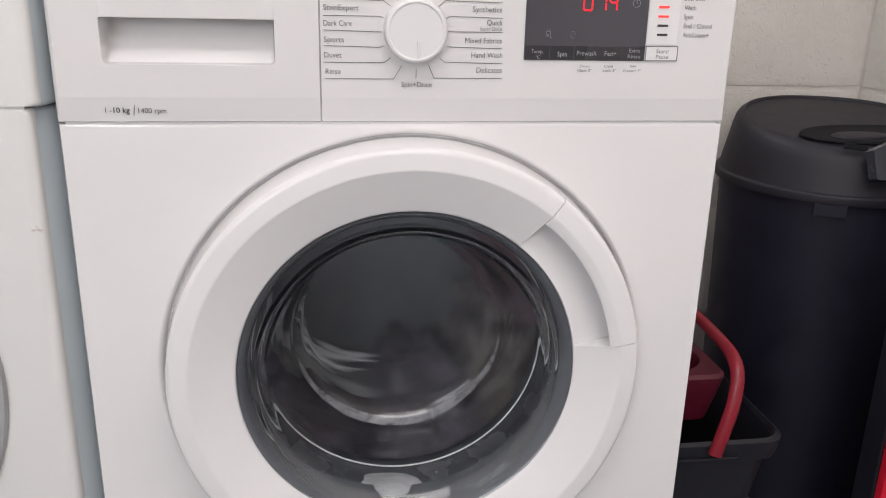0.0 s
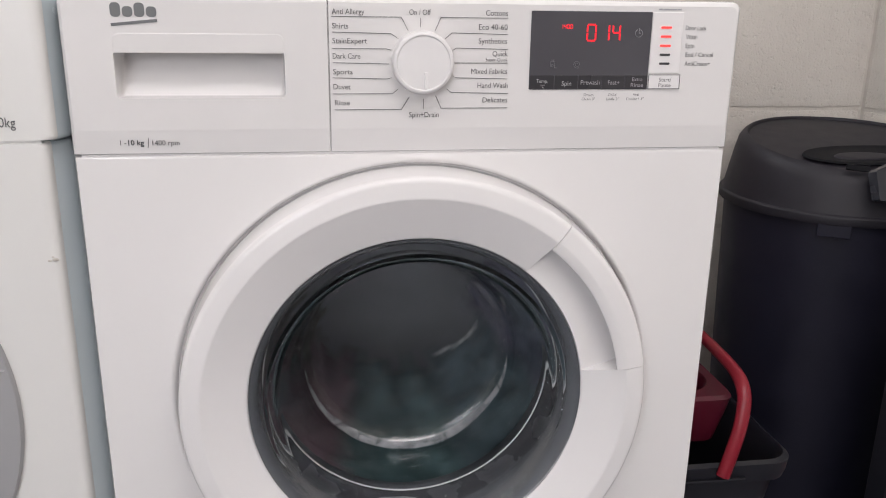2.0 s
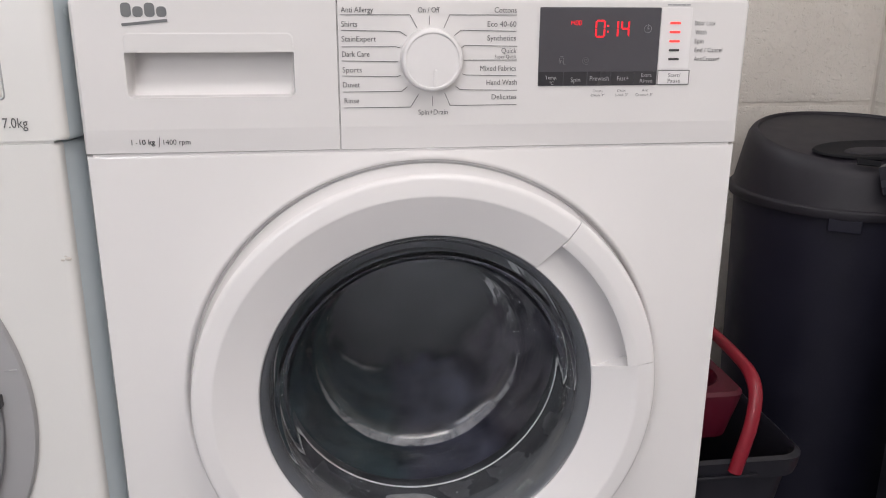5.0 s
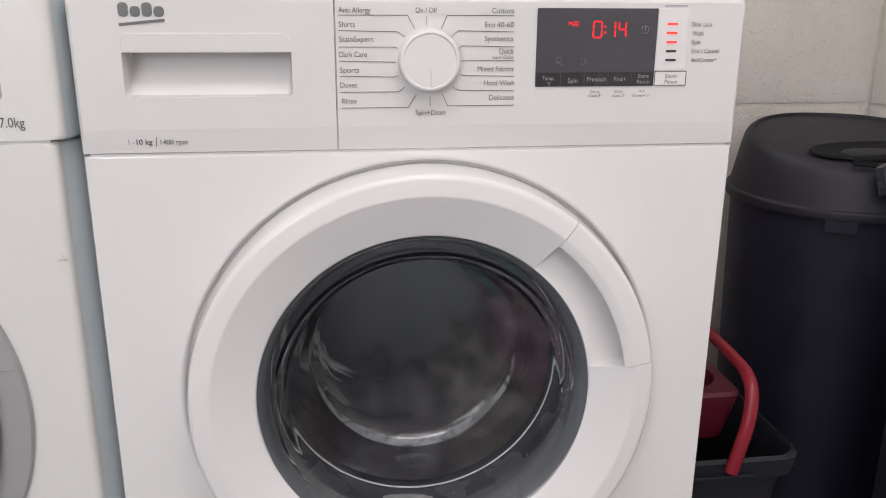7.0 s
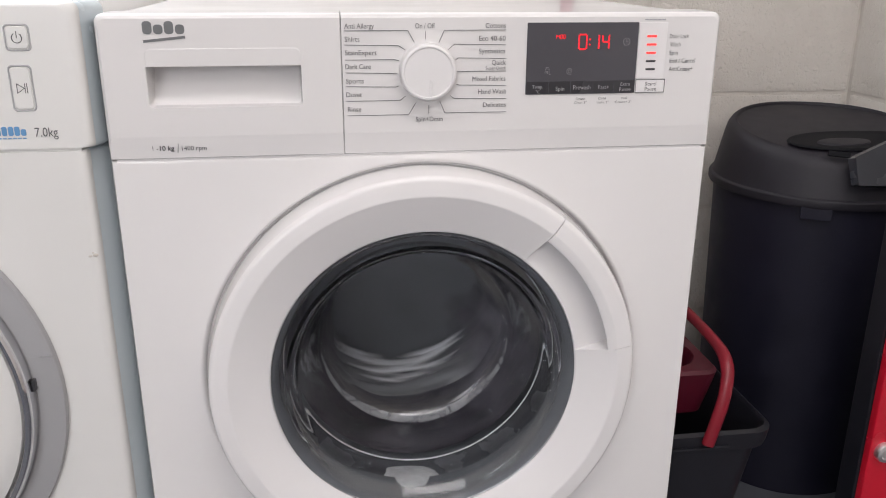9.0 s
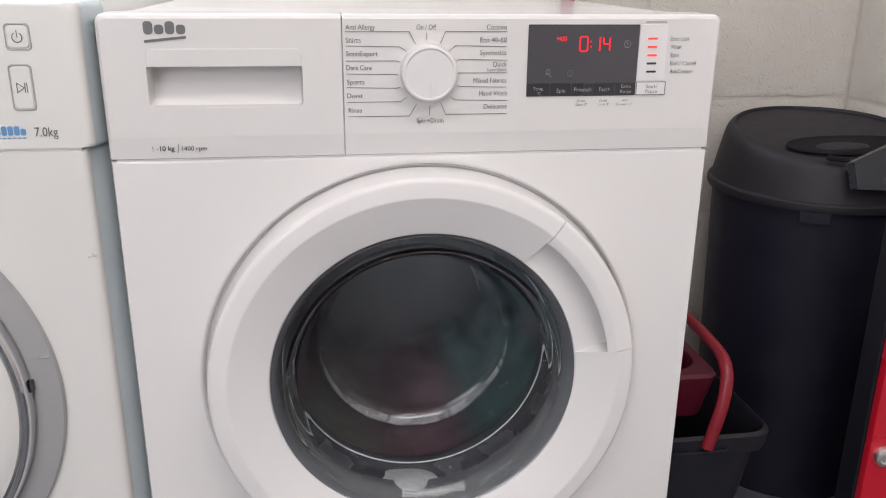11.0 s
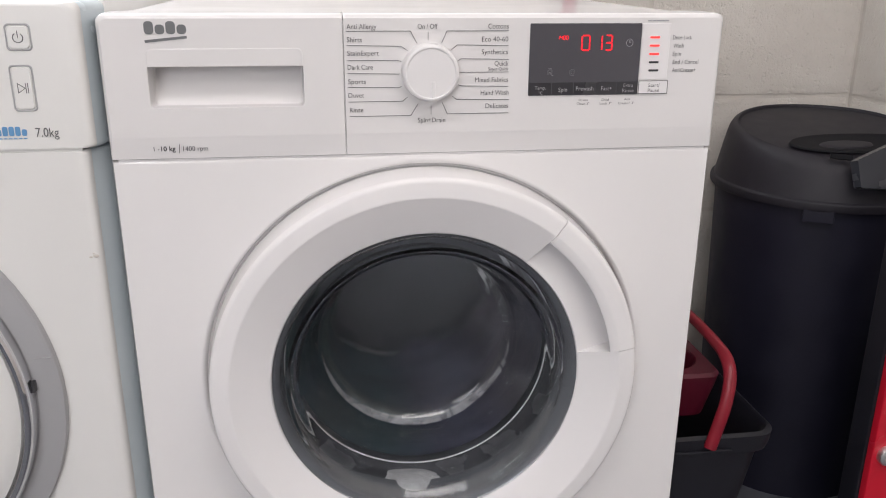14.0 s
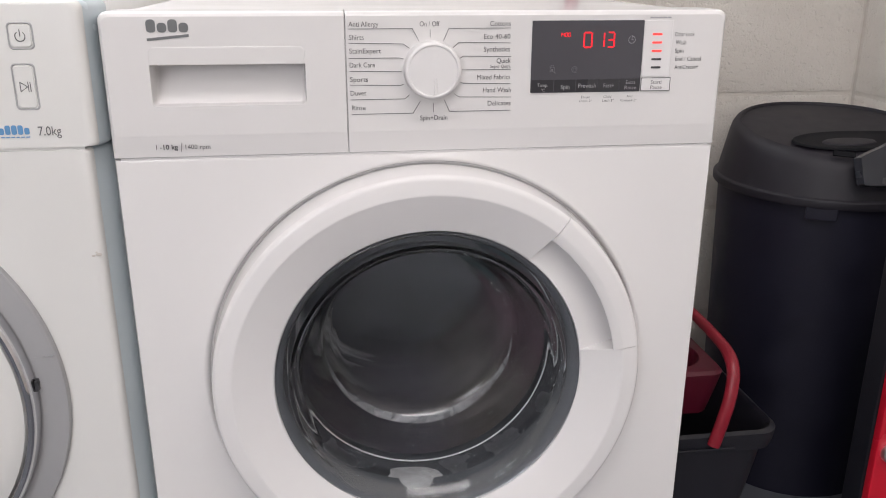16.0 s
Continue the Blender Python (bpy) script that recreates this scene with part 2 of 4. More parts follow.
def plate(x0, x1, z0, z1, y0, y1, radius=0.002, edge=0.0008):
    """A thin plate in an upright plane with rounded corners and eased front edges; y0 is its front."""
    return loops([rect_ring(x0 + edge, x1 - edge, z0 + edge, z1 - edge, y0, radius), rect_ring(x0, x1, z0, z1, y0 + edge, radius + edge), rect_ring(x0, x1, z0, z1, y1, radius + edge)], True, True)


def tube(points, radius, n=12, flat=1.0, bm=None):
    """A rod through points, smoothed."""
    pts = [Vector(p) for p in points]
    for _ in range(3):
        out = [pts[0]]
        for a, b in zip(pts, pts[1:]):
            out += [a.lerp(b, 0.25), a.lerp(b, 0.75)]
        pts = out + [pts[-1]]
    rings = []
    for i, p in enumerate(pts):
        d = (pts[min(i + 1, len(pts) - 1)] - pts[max(i - 1, 0)]).normalized()
        side = d.cross(Vector((0.3, 1, 0.1))).normalized()
        up = side.cross(d)
        rings.append([p + radius * (math.cos(2 * math.pi * k / n) * side + flat * math.sin(2 * math.pi * k / n) * up) for k in range(n)])
    return loops(rings, True, True, bm)


PANEL_Y = -0.0006


def lettering(parent, words, x0, x1, z, high, material, y=None, bold=0.0):
    """Words between x0 and x1 on the base line z, with capitals of that height."""
    y = {True: -0.0016}.get(parent.name.startswith("display"), -0.0014 if parent.name.startswith("start") else PANEL_Y) if y is None else y
    data = bpy.data.curves.new("writing", "FONT")
    data.body, data.size, data.extrude, data.resolution_u, data.offset = words, 1.0, 0.0, 3, bold
    raw = new("writing", data)
    mesh = bpy.data.meshes.new_from_object(raw.evaluated_get(bpy.context.evaluated_depsgraph_get()))
    bpy.data.objects.remove(raw)
    bpy.data.curves.remove(data)
    mesh.name = "writing"
    co = np.zeros(len(mesh.vertices) * 3)
    mesh.vertices.foreach_get("co", co)
    co = co.reshape(-1, 3)
    lo, hi = co[:, 0].min(), co[:, 0].max()
    out = np.empty_like(co)
    out[:, 0] = x0 + (co[:, 0] - lo) / (hi - lo) * (x1 - x0)
    out[:, 1] = y
    out[:, 2] = z + co[:, 1] / 0.70 * high
    mesh.vertices.foreach_set("co", out.ravel())
    mesh.materials.clear()
    mesh.materials.append(material)
    ob = new("writing", mesh)
    ob.parent = parent
    ob.matrix_parent_inverse = PLACE.get(parent, Matrix()).inverted()
    return ob


def strokes(lines, wide, y, bm=None):
    bm = bm or bmesh.new()
    for line in lines:
        for (xa, za), (xb, zb) in zip(line, line[1:]):
            d = Vector((xb - xa, zb - za)).normalized() * wide / 2
            ring = [(xa - d.x - d.y, y, za - d.y + d.x), (xb + d.x - d.y, y, zb + d.y + d.x), (xb + d.x + d.y, y, zb + d.y - d.x), (xa - d.x + d.y, y, za - d.y - d.x)]
            back = [(x, y + 0.0003, z) for x, _, z in ring]
            loops([ring, back], True, False, bm)
    return bm


def rule(parent, line, wide, material, y=PANEL_Y):
    return part("printed_line", strokes([line], wide, y), material, parent)


# ---- the room ----
solid("floor", block(-2.6, EAST + 0.1, -3.6, BACK + 0.1, -0.10, 0.0), vinyl, "grey vinyl utility room floor", "floor", "structure")
solid("ceiling", block(-2.6, EAST + 0.1, -3.6, BACK + 0.1, 2.6, 2.7), ceiling_white, "white painted ceiling", "ceiling", "structure")
north = bmesh.new()
for x0, x1, z0, z1 in ((-2.6, -1.4, 0, 2.6), (-0.1, EAST + 0.1, 0, 2.6), (-1.4, -0.1, 0, 1.40), (-1.4, -0.1, 2.20, 2.6)):
    block(x0, x1, BACK + 0.006, BACK + 0.2, z0, z1, bm=north)
wall_back = solid("wall_north", north, mortar, "cream painted concrete block wall with recessed joints", "wall", "structure")
rear = new("window_2")
PLACE[rear] = Matrix()
tagged(rear, "white framed window above the machines", "window", kind="structure")
for x0, x1, z0, z1 in ((-1.4, -0.1, 1.40, 1.45), (-1.4, -0.1, 2.15, 2.20), (-1.4, -1.35, 1.45, 2.15), (-0.15, -0.1, 1.45, 2.15)):
    part("window_frame", block(x0, x1, BACK + 0.10, BACK + 0.16, z0, z1, 0.004), white_plastic, rear)
part("pane", block(-1.35, -0.15, BACK + 0.125, BACK + 0.131, 1.45, 2.15), pane_glass, rear).visible_shadow = False
solid("wall_west", block(-2.7, -2.6, -3.6, BACK + 0.2, 0, 2.6), plain_wall, "cream painted wall", "wall", "structure")
wall_side = solid("wall_east", block(EAST + 0.006, EAST + 0.2, -3.6, BACK + 0.006, 0, 2.6), mortar, "cream painted concrete block wall meeting the back wall", "wall", "structure")
south = bmesh.new()
for x0, x1, z0, z1 in ((-2.6, -2.4, 0, 2.6), (-0.8, EAST + 0.2, 0, 2.6), (-2.4, -0.8, 0, 0.95), (-2.4, -0.8, 2.15, 2.6)):
    block(x0, x1, -3.7, -3.5, z0, z1, bm=south)
solid("wall_south", south, plain_wall, "cream painted wall with a window opening", "wall", "structure")
win = new("window_1")
PLACE[win] = Matrix()
tagged(win, "white framed window in the wall", "window", kind="structure")
for x0, x1, z0, z1 in ((-2.4, -0.8, 0.95, 1.01), (-2.4, -0.8, 2.09, 2.15), (-2.4, -2.34, 1.01, 2.09), (-0.86, -0.8, 1.01, 2.09), (-1.63, -1.57, 1.01, 2.09)):
    part("window_frame", block(x0, x1, -3.64, -3.57, z0, z1, 0.004), white_plastic, win)
for x0, x1 in ((-2.34, -1.63), (-1.57, -0.86)):
    pane = part("pane", block(x0, x1, -3.61, -3.604, 1.01, 2.09), pane_glass, win)
    pane.visible_shadow = False
for y in (-1.0, -2.5):
    fitting = thing("ceiling_light", 0.05, y, 2.52, "white recessed ceiling light panel, lit", "ceiling light", "ceiling lights")
    part("frame", loops([[(0.05 + sx * a, y + sy * b, z) for sx, sy in ((-1, -1), (1, -1), (1, 1), (-1, 1))] for a, b, z in ((0.84, 0.34, 2.6), (0.84, 0.34, 2.52), (0.81, 0.31, 2.52), (0.81, 0.31, 2.55))]), white_plastic, fitting)
    part("diffuser", block(-0.76, 0.86, y - 0.31, y + 0.31, 2.53, 2.55), lamp_panel, fitting)

# ---- the washing machine ----
CX, CZ = 0.001, 0.458
washer = thing("washing_machine", 0, 0.27, 0, "white front-loading washing machine, running, lit red display", "washing machine")
W = 0.3002


def outline(inset, y, z0=0.02, z1=0.7024, n=40):
    pts = []
    hw, hz, mz = W - inset, (z1 - z0) / 2 - inset, (z0 + z1) / 2
    for u0, v0, u1, v1 in ((1, -1, 1, 1), (1, 1, -1, 1), (-1, 1, -1, -1), (-1, -1, 1, -1)):
        for i in range(n):
            k = i / n
            pts.append(((u0 + (u1 - u0) * k) * hw, y, mz + (v0 + (v1 - v0) * k) * hz))
    return pts


def hole(radius, y):
    pts = []
    for x, _, z in outline(0, y):
        a = math.atan2(z - CZ, x - CX)
        pts.append((CX + radius * math.cos(a), y, CZ + radius * math.sin(a)))
    return pts


part("cabinet_body", loops([hole(0.17, 0.032), hole(0.2270, 0.0150), hole(0.2328, 0.0125), hole(0.2336, 0.0095), hole(0.2350, 0.0058), hole(0.2366, 0.0038), hole(0.2386, 0.003), outline(0.004, 0.003), outline(0.0014, 0.0037), outline(0.0, 0.006), outline(0.0, 0.53)], False, True), enamel, washer)
for x in (-0.25, 0.25):
    for y in (0.05, 0.48):
        part("foot", upright([(0.018, 0), (0.02, 0.006), (0.02, 0.021)], x, y, 16, True, True), black_plastic, washer)
top = block(-W, W, 0.012, 0.535, 0.806, 0.8345, 0.006, 3)
part("top_plate", top, enamel, washer, "glossy white worktop plate")
part("back_shell", block(-W + 0.001, W - 0.001, 0.05, 0.528, 0.7024, 0.806), enamel, washer)


def fascia(x0, x1, round0, round1, opening=None):
    rings = []
    for inset, seam, z0, z1, y, radius in ((0.0040, 0.0005, 0.7255, 0.8335, 0.0, 0.0005), (0.0036, 0.0004, 0.7248, 0.8341, 0.00008, 0.0006),
                                           (0.0014, 0.0003, 0.7045, 0.8366, 0.0021, 0.0010), (0.0004, 0.0001, 0.7036, 0.8378, 0.0034, 0.0014),
                                           (0, 0, 0.7032, 0.8382, 0.0080, 0.0014), (0, 0, 0.7032, 0.8382, 0.05, 0.0014)):
        rings.append(rect_ring(x0 + (inset if round0 else seam), x1 - (inset if round1 else seam), z0, z1, y, (radius + 0.0065 * round1, radius + 0.0065 * round0, radius, radius)))
    if opening:
        a0, a1, b0, b1 = opening
        inner = []
        for side, low, deep in ((0.0046, 0.0024, 1.0), (0.0026, 0.0014, 0.96), (0.0014, 0.0008, 0.84), (0.0006, 0.0004, 0.12), (0, 0, 0)):
            inner.append([(x, deep * (0.0130 + 0.022 * (z - b0) / (b1 - b0)), z) for x, _, z in rect_ring(a0 + side, a1 - side, b0 + low, b1 - 0.0002 * bool(deep), 0, 0.004)])
        return loops(inner + rings, True, True)
    return loops(rings, True, True)


panel = part("control_panel", fascia(-0.0783, W, False, True), fascia_plastic, washer)
drawer = part("detergent_drawer", fascia(-W, -0.0787, True, False, (-0.2585, -0.1165, 0.7525, 0.7930)), fascia_plastic, washer, "white detergent drawer front with a recessed pull")


def lip_ring(x0, x1, z0, z1, y, radius):
    """Rounded above, square below."""
    half = (z0 + z1) / 2
    return [(x if z > half else min(max(x0 + (x - x0 - radius) * 1e3, x0), x) if x < x0 + radius else max(min(x1 + (x - x1 + radius) * 1e3, x1), x) if x > x1 - radius else x, y, z) for x, _, z in rect_ring(x0, x1, z0, z1, y, radius)]


part("pull_lip", loops([lip_ring(-0.2570, -0.1177, 0.7912, 0.8060, -0.0007, 0.005), lip_ring(-0.2583, -0.1166, 0.7906, 0.8070, -0.0002, 0.006), lip_ring(-0.2583, -0.1166, 0.7906, 0.8070, 0.010, 0.006)], True, True), fascia_plastic, drawer)

part("seam_filler", block(-W + 0.006, W - 0.006, 0.0042, 0.03, 0.698, 0.709), white_plastic, washer)
part("seam_filler", block(-0.0815, -0.0755, 0.0034, 0.03, 0.709, 0.832), white_plastic, washer)

# badge shapes above the pull: four plain forms and a slanting bar
badge = bmesh.new()
for k, tall in enumerate((0.0115, 0.0085, 0.0115, 0.0085)):
    xb = -0.2575 + 0.0096 * k
    loops([rect_ring(xb, xb + 0.0083, 0.8200, 0.8200 + tall, PANEL_Y, 0.0032), rect_ring(xb, xb + 0.0083, 0.8200, 0.8200 + tall, 0.0, 0.0032)], True, False, badge)
part("badge", badge, logo_grey, drawer, "plain grey badge shapes")
part("badge_bar", strokes([[(-0.2565, 0.8137), (-0.2215, 0.8172)]], 0.0024, PANEL_Y), logo_grey, drawer)

# programme knob
KX, KZ = 0.0034, 0.7838
knob = part("programme_knob", turned([(0.0274, 0.0), (0.0274, -0.004), (0.0270, -0.0110), (0.0266, -0.0130), (0.0256, -0.0142), (0.0240, -0.0145), (0.0234, -0.0142), (0.0230, -0.0136), (0.0215, -0.0135)], KX, KZ, 72, False, True), satin_plastic, washer, "round white selector knob")
part("pointer", plate(KX + 0.0008, KX + 0.0038, 0.7605, 0.7760, -0.0142, -0.0125, 0.0010, 0.0004), white_plastic, knob)

# display, indicator strip, start button
display = part("display", plate(0.1015, 0.2140, 0.7595, 0.8287, -0.0012, 0.001, 0.0006, 0.0003), smoked, washer, "dark glossy display with red lit digits")
for x0, x1 in ((0.1022, 0.1246), (0.1254, 0.1470), (0.1478, 0.1695), (0.1703, 0.1915), (0.1923, 0.2136)):
    part("touch_key", plate(x0, x1, 0.7602, 0.7722, -0.0014, -0.0008, 0.0006, 0.0001), cell_black, display)
strip = part("indicator_strip", plate(0.2146, 0.2440, 0.7740, 0.8287, -0.0010, 0.001, 0.0006, 0.0003), satin_plastic, washer)
start_button = part("start_button", plate(0.2146, 0.2456, 0.7597, 0.7730, -0.0011, 0.001, 0.0006, 0.0003), white_plastic, washer, "white start key in a thin dark frame")
rule(start_button, [(0.2150, 0.7600), (0.2453, 0.7600), (0.2453, 0.7727), (0.2150, 0.7727), (0.2150, 0.7600)], 0.0006, ink, -0.0014)
for k, z in enumerate((0.8152, 0.8072, 0.7990, 0.7910, 0.7830)):
    part("indicator_light", plate(0.2232 + 0.0002 * k, 0.2332 + 0.0002 * k, z - 0.0010, z + 0.0010, -0.0016, -0.0005, 0.0004, 0.0002), red_lamp if k < 3 else dark_mark, strip, "lit red indicator" if k < 3 else "dark unlit indicator")
bars = bmesh.new()
for k in range(5):
    xb = 0.2205 + 0.0044 * k
    strokes([[(xb, 0.8311), (xb + 0.0026, 0.8311)]], 0.0013, PANEL_Y, bars)
part("printed_bars", bars, pale_ink, panel, "small grey bars of print")

SEG = {"a": (0, 1, 1, 1), "b": (1, 0.5, 1, 1), "c": (1, 0, 1, 0.5), "d": (0, 0, 1, 0), "e": (0, 0, 0, 0.5), "f": (0, 0.5, 0, 1), "g": (0, 0.5, 1, 0.5)}


def digit(x0, z0, wide, high, thick, lit):
    """Lit bars of one seven-bar digit."""
    for k in lit:
        ua, va, ub, vb = SEG[k]
        xa, za, xb, zb = x0 + ua * wide, z0 + va * high, x0 + ub * wide, z0 + vb * high
        gap = thick * 0.75
        d = Vector((xb - xa, zb - za)).normalized() * gap
        part("digit_bar", strokes([[(xa + d.x, za + d.y), (xb - d.x, zb - d.y)]], thick, -0.0016), red_glow, display)


digit(0.1535, 0.8032, 0.0078, 0.0140, 0.0015, "abcdef")
digit(0.1660, 0.8032, 0.0078, 0.0140, 0.0015, "bc")
digit(0.1776, 0.8032, 0.0064, 0.0140, 0.0015, "abcdfg")
for k, lit in enumerate(("bc", "fgbc", "abcdef", "abcdef")):
    digit(0.1285 + 0.0030 * k, 0.8135, 0.0019, 0.0036, 0.0006, lit)
for z in (0.8076, 0.8126):
    part("colon_dot", turned([(0.0009, -0.0016), (0.0009, -0.0008)], 0.1646, z, 12, True), red_glow, display)


def cover(x0, x1, z0, z1):
    """An added dark mask sliding over lit bars to blank them; origin at its middle."""
    ob = part("blind", loops([[(sx * (x1 - x0) / 2, y, sz * (z1 - z0) / 2) for sx, sz in ((-1, -1), (1, -1), (1, 1), (-1, 1))] for y in (-0.00004, 0.00004)], True, True), smoked, display, local=True)
    return ob, ((x0 + x1) / 2, -0.00166, (z0 + z1) / 2)


mask_top, mask_top_at = cover(0.1777, 0.18372, 0.8160, 0.8184)
mask_low, mask_low_at = cover(0.1777, 0.18372, 0.8020, 0.8044)
mask_side, mask_side_at = cover(0.1764, 0.1788, 0.8106, 0.8168)
mask_colon, mask_colon_at = cover(0.1633, 0.1659, 0.8062, 0.8140)

# faint symbols
clock = [(0.2022 + 0.0034 * math.cos(a), 0.8100 + 0.0034 * math.sin(a)) for a in [radians(70 - 15 * k) for k in range(22)]]
part("clock_symbol", strokes([clock, [(0.2022, 0.8140), (0.2022, 0.8100), (0.2036, 0.8100)]], 0.0004, -0.0015), pale_ink, display)
spiral = [(0.1455 + (0.0008 + 0.00012 * k) * math.cos(0.5 * k), 0.7822 + (0.0008 + 0.00012 * k) * math.sin(0.5 * k)) for k in range(24)]
part("spin_symbol", strokes([spiral], 0.0004, -0.0015), dim_ink, display)
part("tap_symbol", strokes([[(0.1206, 0.7800), (0.1206, 0.7845), (0.1246, 0.7845), (0.1246, 0.7790), (0.1262, 0.7790)], [(0.1212, 0.7858), (0.1240, 0.7858)], [(0.1218, 0.7800), (0.1218, 0.7822), (0.1232, 0.7822), (0.1232, 0.7800)]], 0.0004, -0.0015), dim_ink, display)

# door
H0, H1 = 8.1, 51.7
RING = [(0.2304, 0.012), (0.2308, 0.006), (0.2278, -0.0225), (0.2268, -0.0252), (0.2254, -0.0268), (0.2236, -0.0276), (0.2215, -0.0280), (0.2095, -0.0290), (0.2078, -0.0291), (0.2065, -0.0286), (0.1675, -0.0124), (0.1658, -0.0112), (0.1650, -0.0090), (0.1650, 0.012)]
door = part("door", sector(RING, CX, CZ, H1, 360 + H0, 150), white_plastic, washer, "round white door ring with a bevelled lip")
part("handle_recess", sector([(0.2282, 0.012), (0.2282, 0.002), (0.2180, 0.001), (0.2100, 0.000), (0.1980, -0.003), (0.1720, -0.0105), (0.1658, -0.0110), (0.1650, -0.0090), (0.1650, 0.012)], CX, CZ, H0, H1, 30), satin_plastic, door)
part("handle", sector([(0.2306, 0.004), (0.2280, -0.0225), (0.2270, -0.0255), (0.2256, -0.0272), (0.2238, -0.0280), (0.2215, -0.0285), (0.2095, -0.0296), (0.2075, -0.0296), (0.2000, -0.0280), (0.1984, -0.0264), (0.1990, -0.0242), (0.2110, -0.0120), (0.2210, 0.000)], CX, CZ, H0 + 0.2, H1 - 0.2, 30), white_plastic, door, "curved white grip over a hollow")
part("door_liner", turned([(0.1649, -0.0100), (0.1640, -0.0095), (0.1600, -0.006), (0.1560, 0.004), (0.1545, 0.030), (0.1580, 0.034), (0.1660, 0.034)], CX, CZ, 96), inner_ring, door, "charcoal ring behind the glass")
bowl = [(0.1638, -0.0125), (0.1600, -0.0128), (0.1520, -0.0100), (0.1440, 0.000), (0.1390, 0.018), (0.1325, 0.046), (0.1270, 0.070), (0.1228, 0.088), (0.1205, 0.0965), (0.1170, 0.1040), (0.1115, 0.1095), (0.1045, 0.1122), (0.0960, 0.1132), (0.0780, 0.1142), (0.0500, 0.1154), (0.0100, 0.1160)]


def eased(line, steps=4):
    """Rounds a profile by a curve through its points."""
    out = []
    for i in range(len(line) - 1):
        a, b, c, d = (line[max(0, min(len(line) - 1, i + k))] for k in (-1, 0, 1, 2))
        for s in range(steps):
            u = s / steps
            out.append(tuple(0.5 * (2 * q + (n - p) * u + (2 * p - 5 * q + 4 * n - e) * u * u + (3 * q - p - 3 * n + e) * u ** 3) for p, q, n, e in zip(a, b, c, d)))
    return out + [line[-1]]


bowl = bowl[:2] + eased(bowl[2:])
back = [(r - 0.0045 * min(1, r / 0.06), y - 0.001 - 0.0035 * min(1, max(0, (y - 0.05) / 0.05))) for r, y in bowl[2:]]
pane = part("door_glass", turned(list(reversed(back)) + [(0.1600, -0.0155), (0.1638, -0.0150)] + bowl, CX, CZ, 144, True, True), glass, door, "clear moulded glass bowl")
pane.visible_shadow = False


# pale strip on the bowl's low edge: its reflected highlight put into colour
def glint_material():
    mat, tree, bsdf = nodes_of("soap_film")
    add, link = tree.nodes.new, tree.links.new
    pos, n, r = add("ShaderNodeTexCoord"), add("ShaderNodeTexNoise"), add("ShaderNodeMapRange")
    n.inputs["Scale"].default_value, n.inputs["Detail"].default_value, n.inputs["Distortion"].default_value = 60, 5, 0.8
    r.inputs["From Min"].default_value, r.inputs["From Max"].default_value = 0.25, 0.75
    r.inputs["To Min"].default_value, r.inputs["To Max"].default_value = 0.30, 0.80
    link(pos.outputs["Object"], n.inputs["Vector"])
    link(n.outputs[0], r.inputs[0])
    link(r.outputs[0], bsdf.inputs["Alpha"])
    bsdf.inputs["Base Color"].default_value = (0.34, 0.34, 0.35, 1)
    bsdf.inputs["Roughness"].default_value = 0.3
    return mat


def bowl_at(run):
    """A place on the bowl's rear side, by the distance run along its profile from the edge's middle."""
    line = [p for p in bowl if p[1] > 0.05]
    far = [0]
    for p, q in zip(line, line[1:]):
        far.append(far[-1] + math.hypot(q[0] - p[0], q[1] - p[1]))
    mid = min(range(len(line)), key=lambda i: abs(line[i][0] - 0.1160))
    return tuple(float(np.interp(far[mid] + run, far, [p[k] for p in line])) for k in (0, 1))


film, film_rows = bmesh.new(), []
for i in range(121):
    u = i / 120
    a = radians(-172 + 166 * u)
    wide = (0.0015 + 0.0120 * math.sin(math.pi * u) ** 0.8) * (1 + 0.18 * noise.noise(Vector((u * 14, 2, 0))))
    drift = -0.002 + 0.003 * noise.noise(Vector((u * 6, 7, 0)))
    row = []
    for j in range(7):
        r, y = bowl_at(drift + wide * (j / 6 - 0.5))
        row.append(film.verts.new((CX + (r + 0.0009) * math.cos(a), y + 0.0009, CZ + (r + 0.0009) * math.sin(a))))
    film_rows.append(row)
for p, q in zip(film_rows, film_rows[1:]):
    for j in range(6):
        film.faces.new((p[j], p[j + 1], q[j + 1], q[j]))
part("soap_film", film, glint_material(), pane, "pale strip for the light caught along the bowl's low edge")

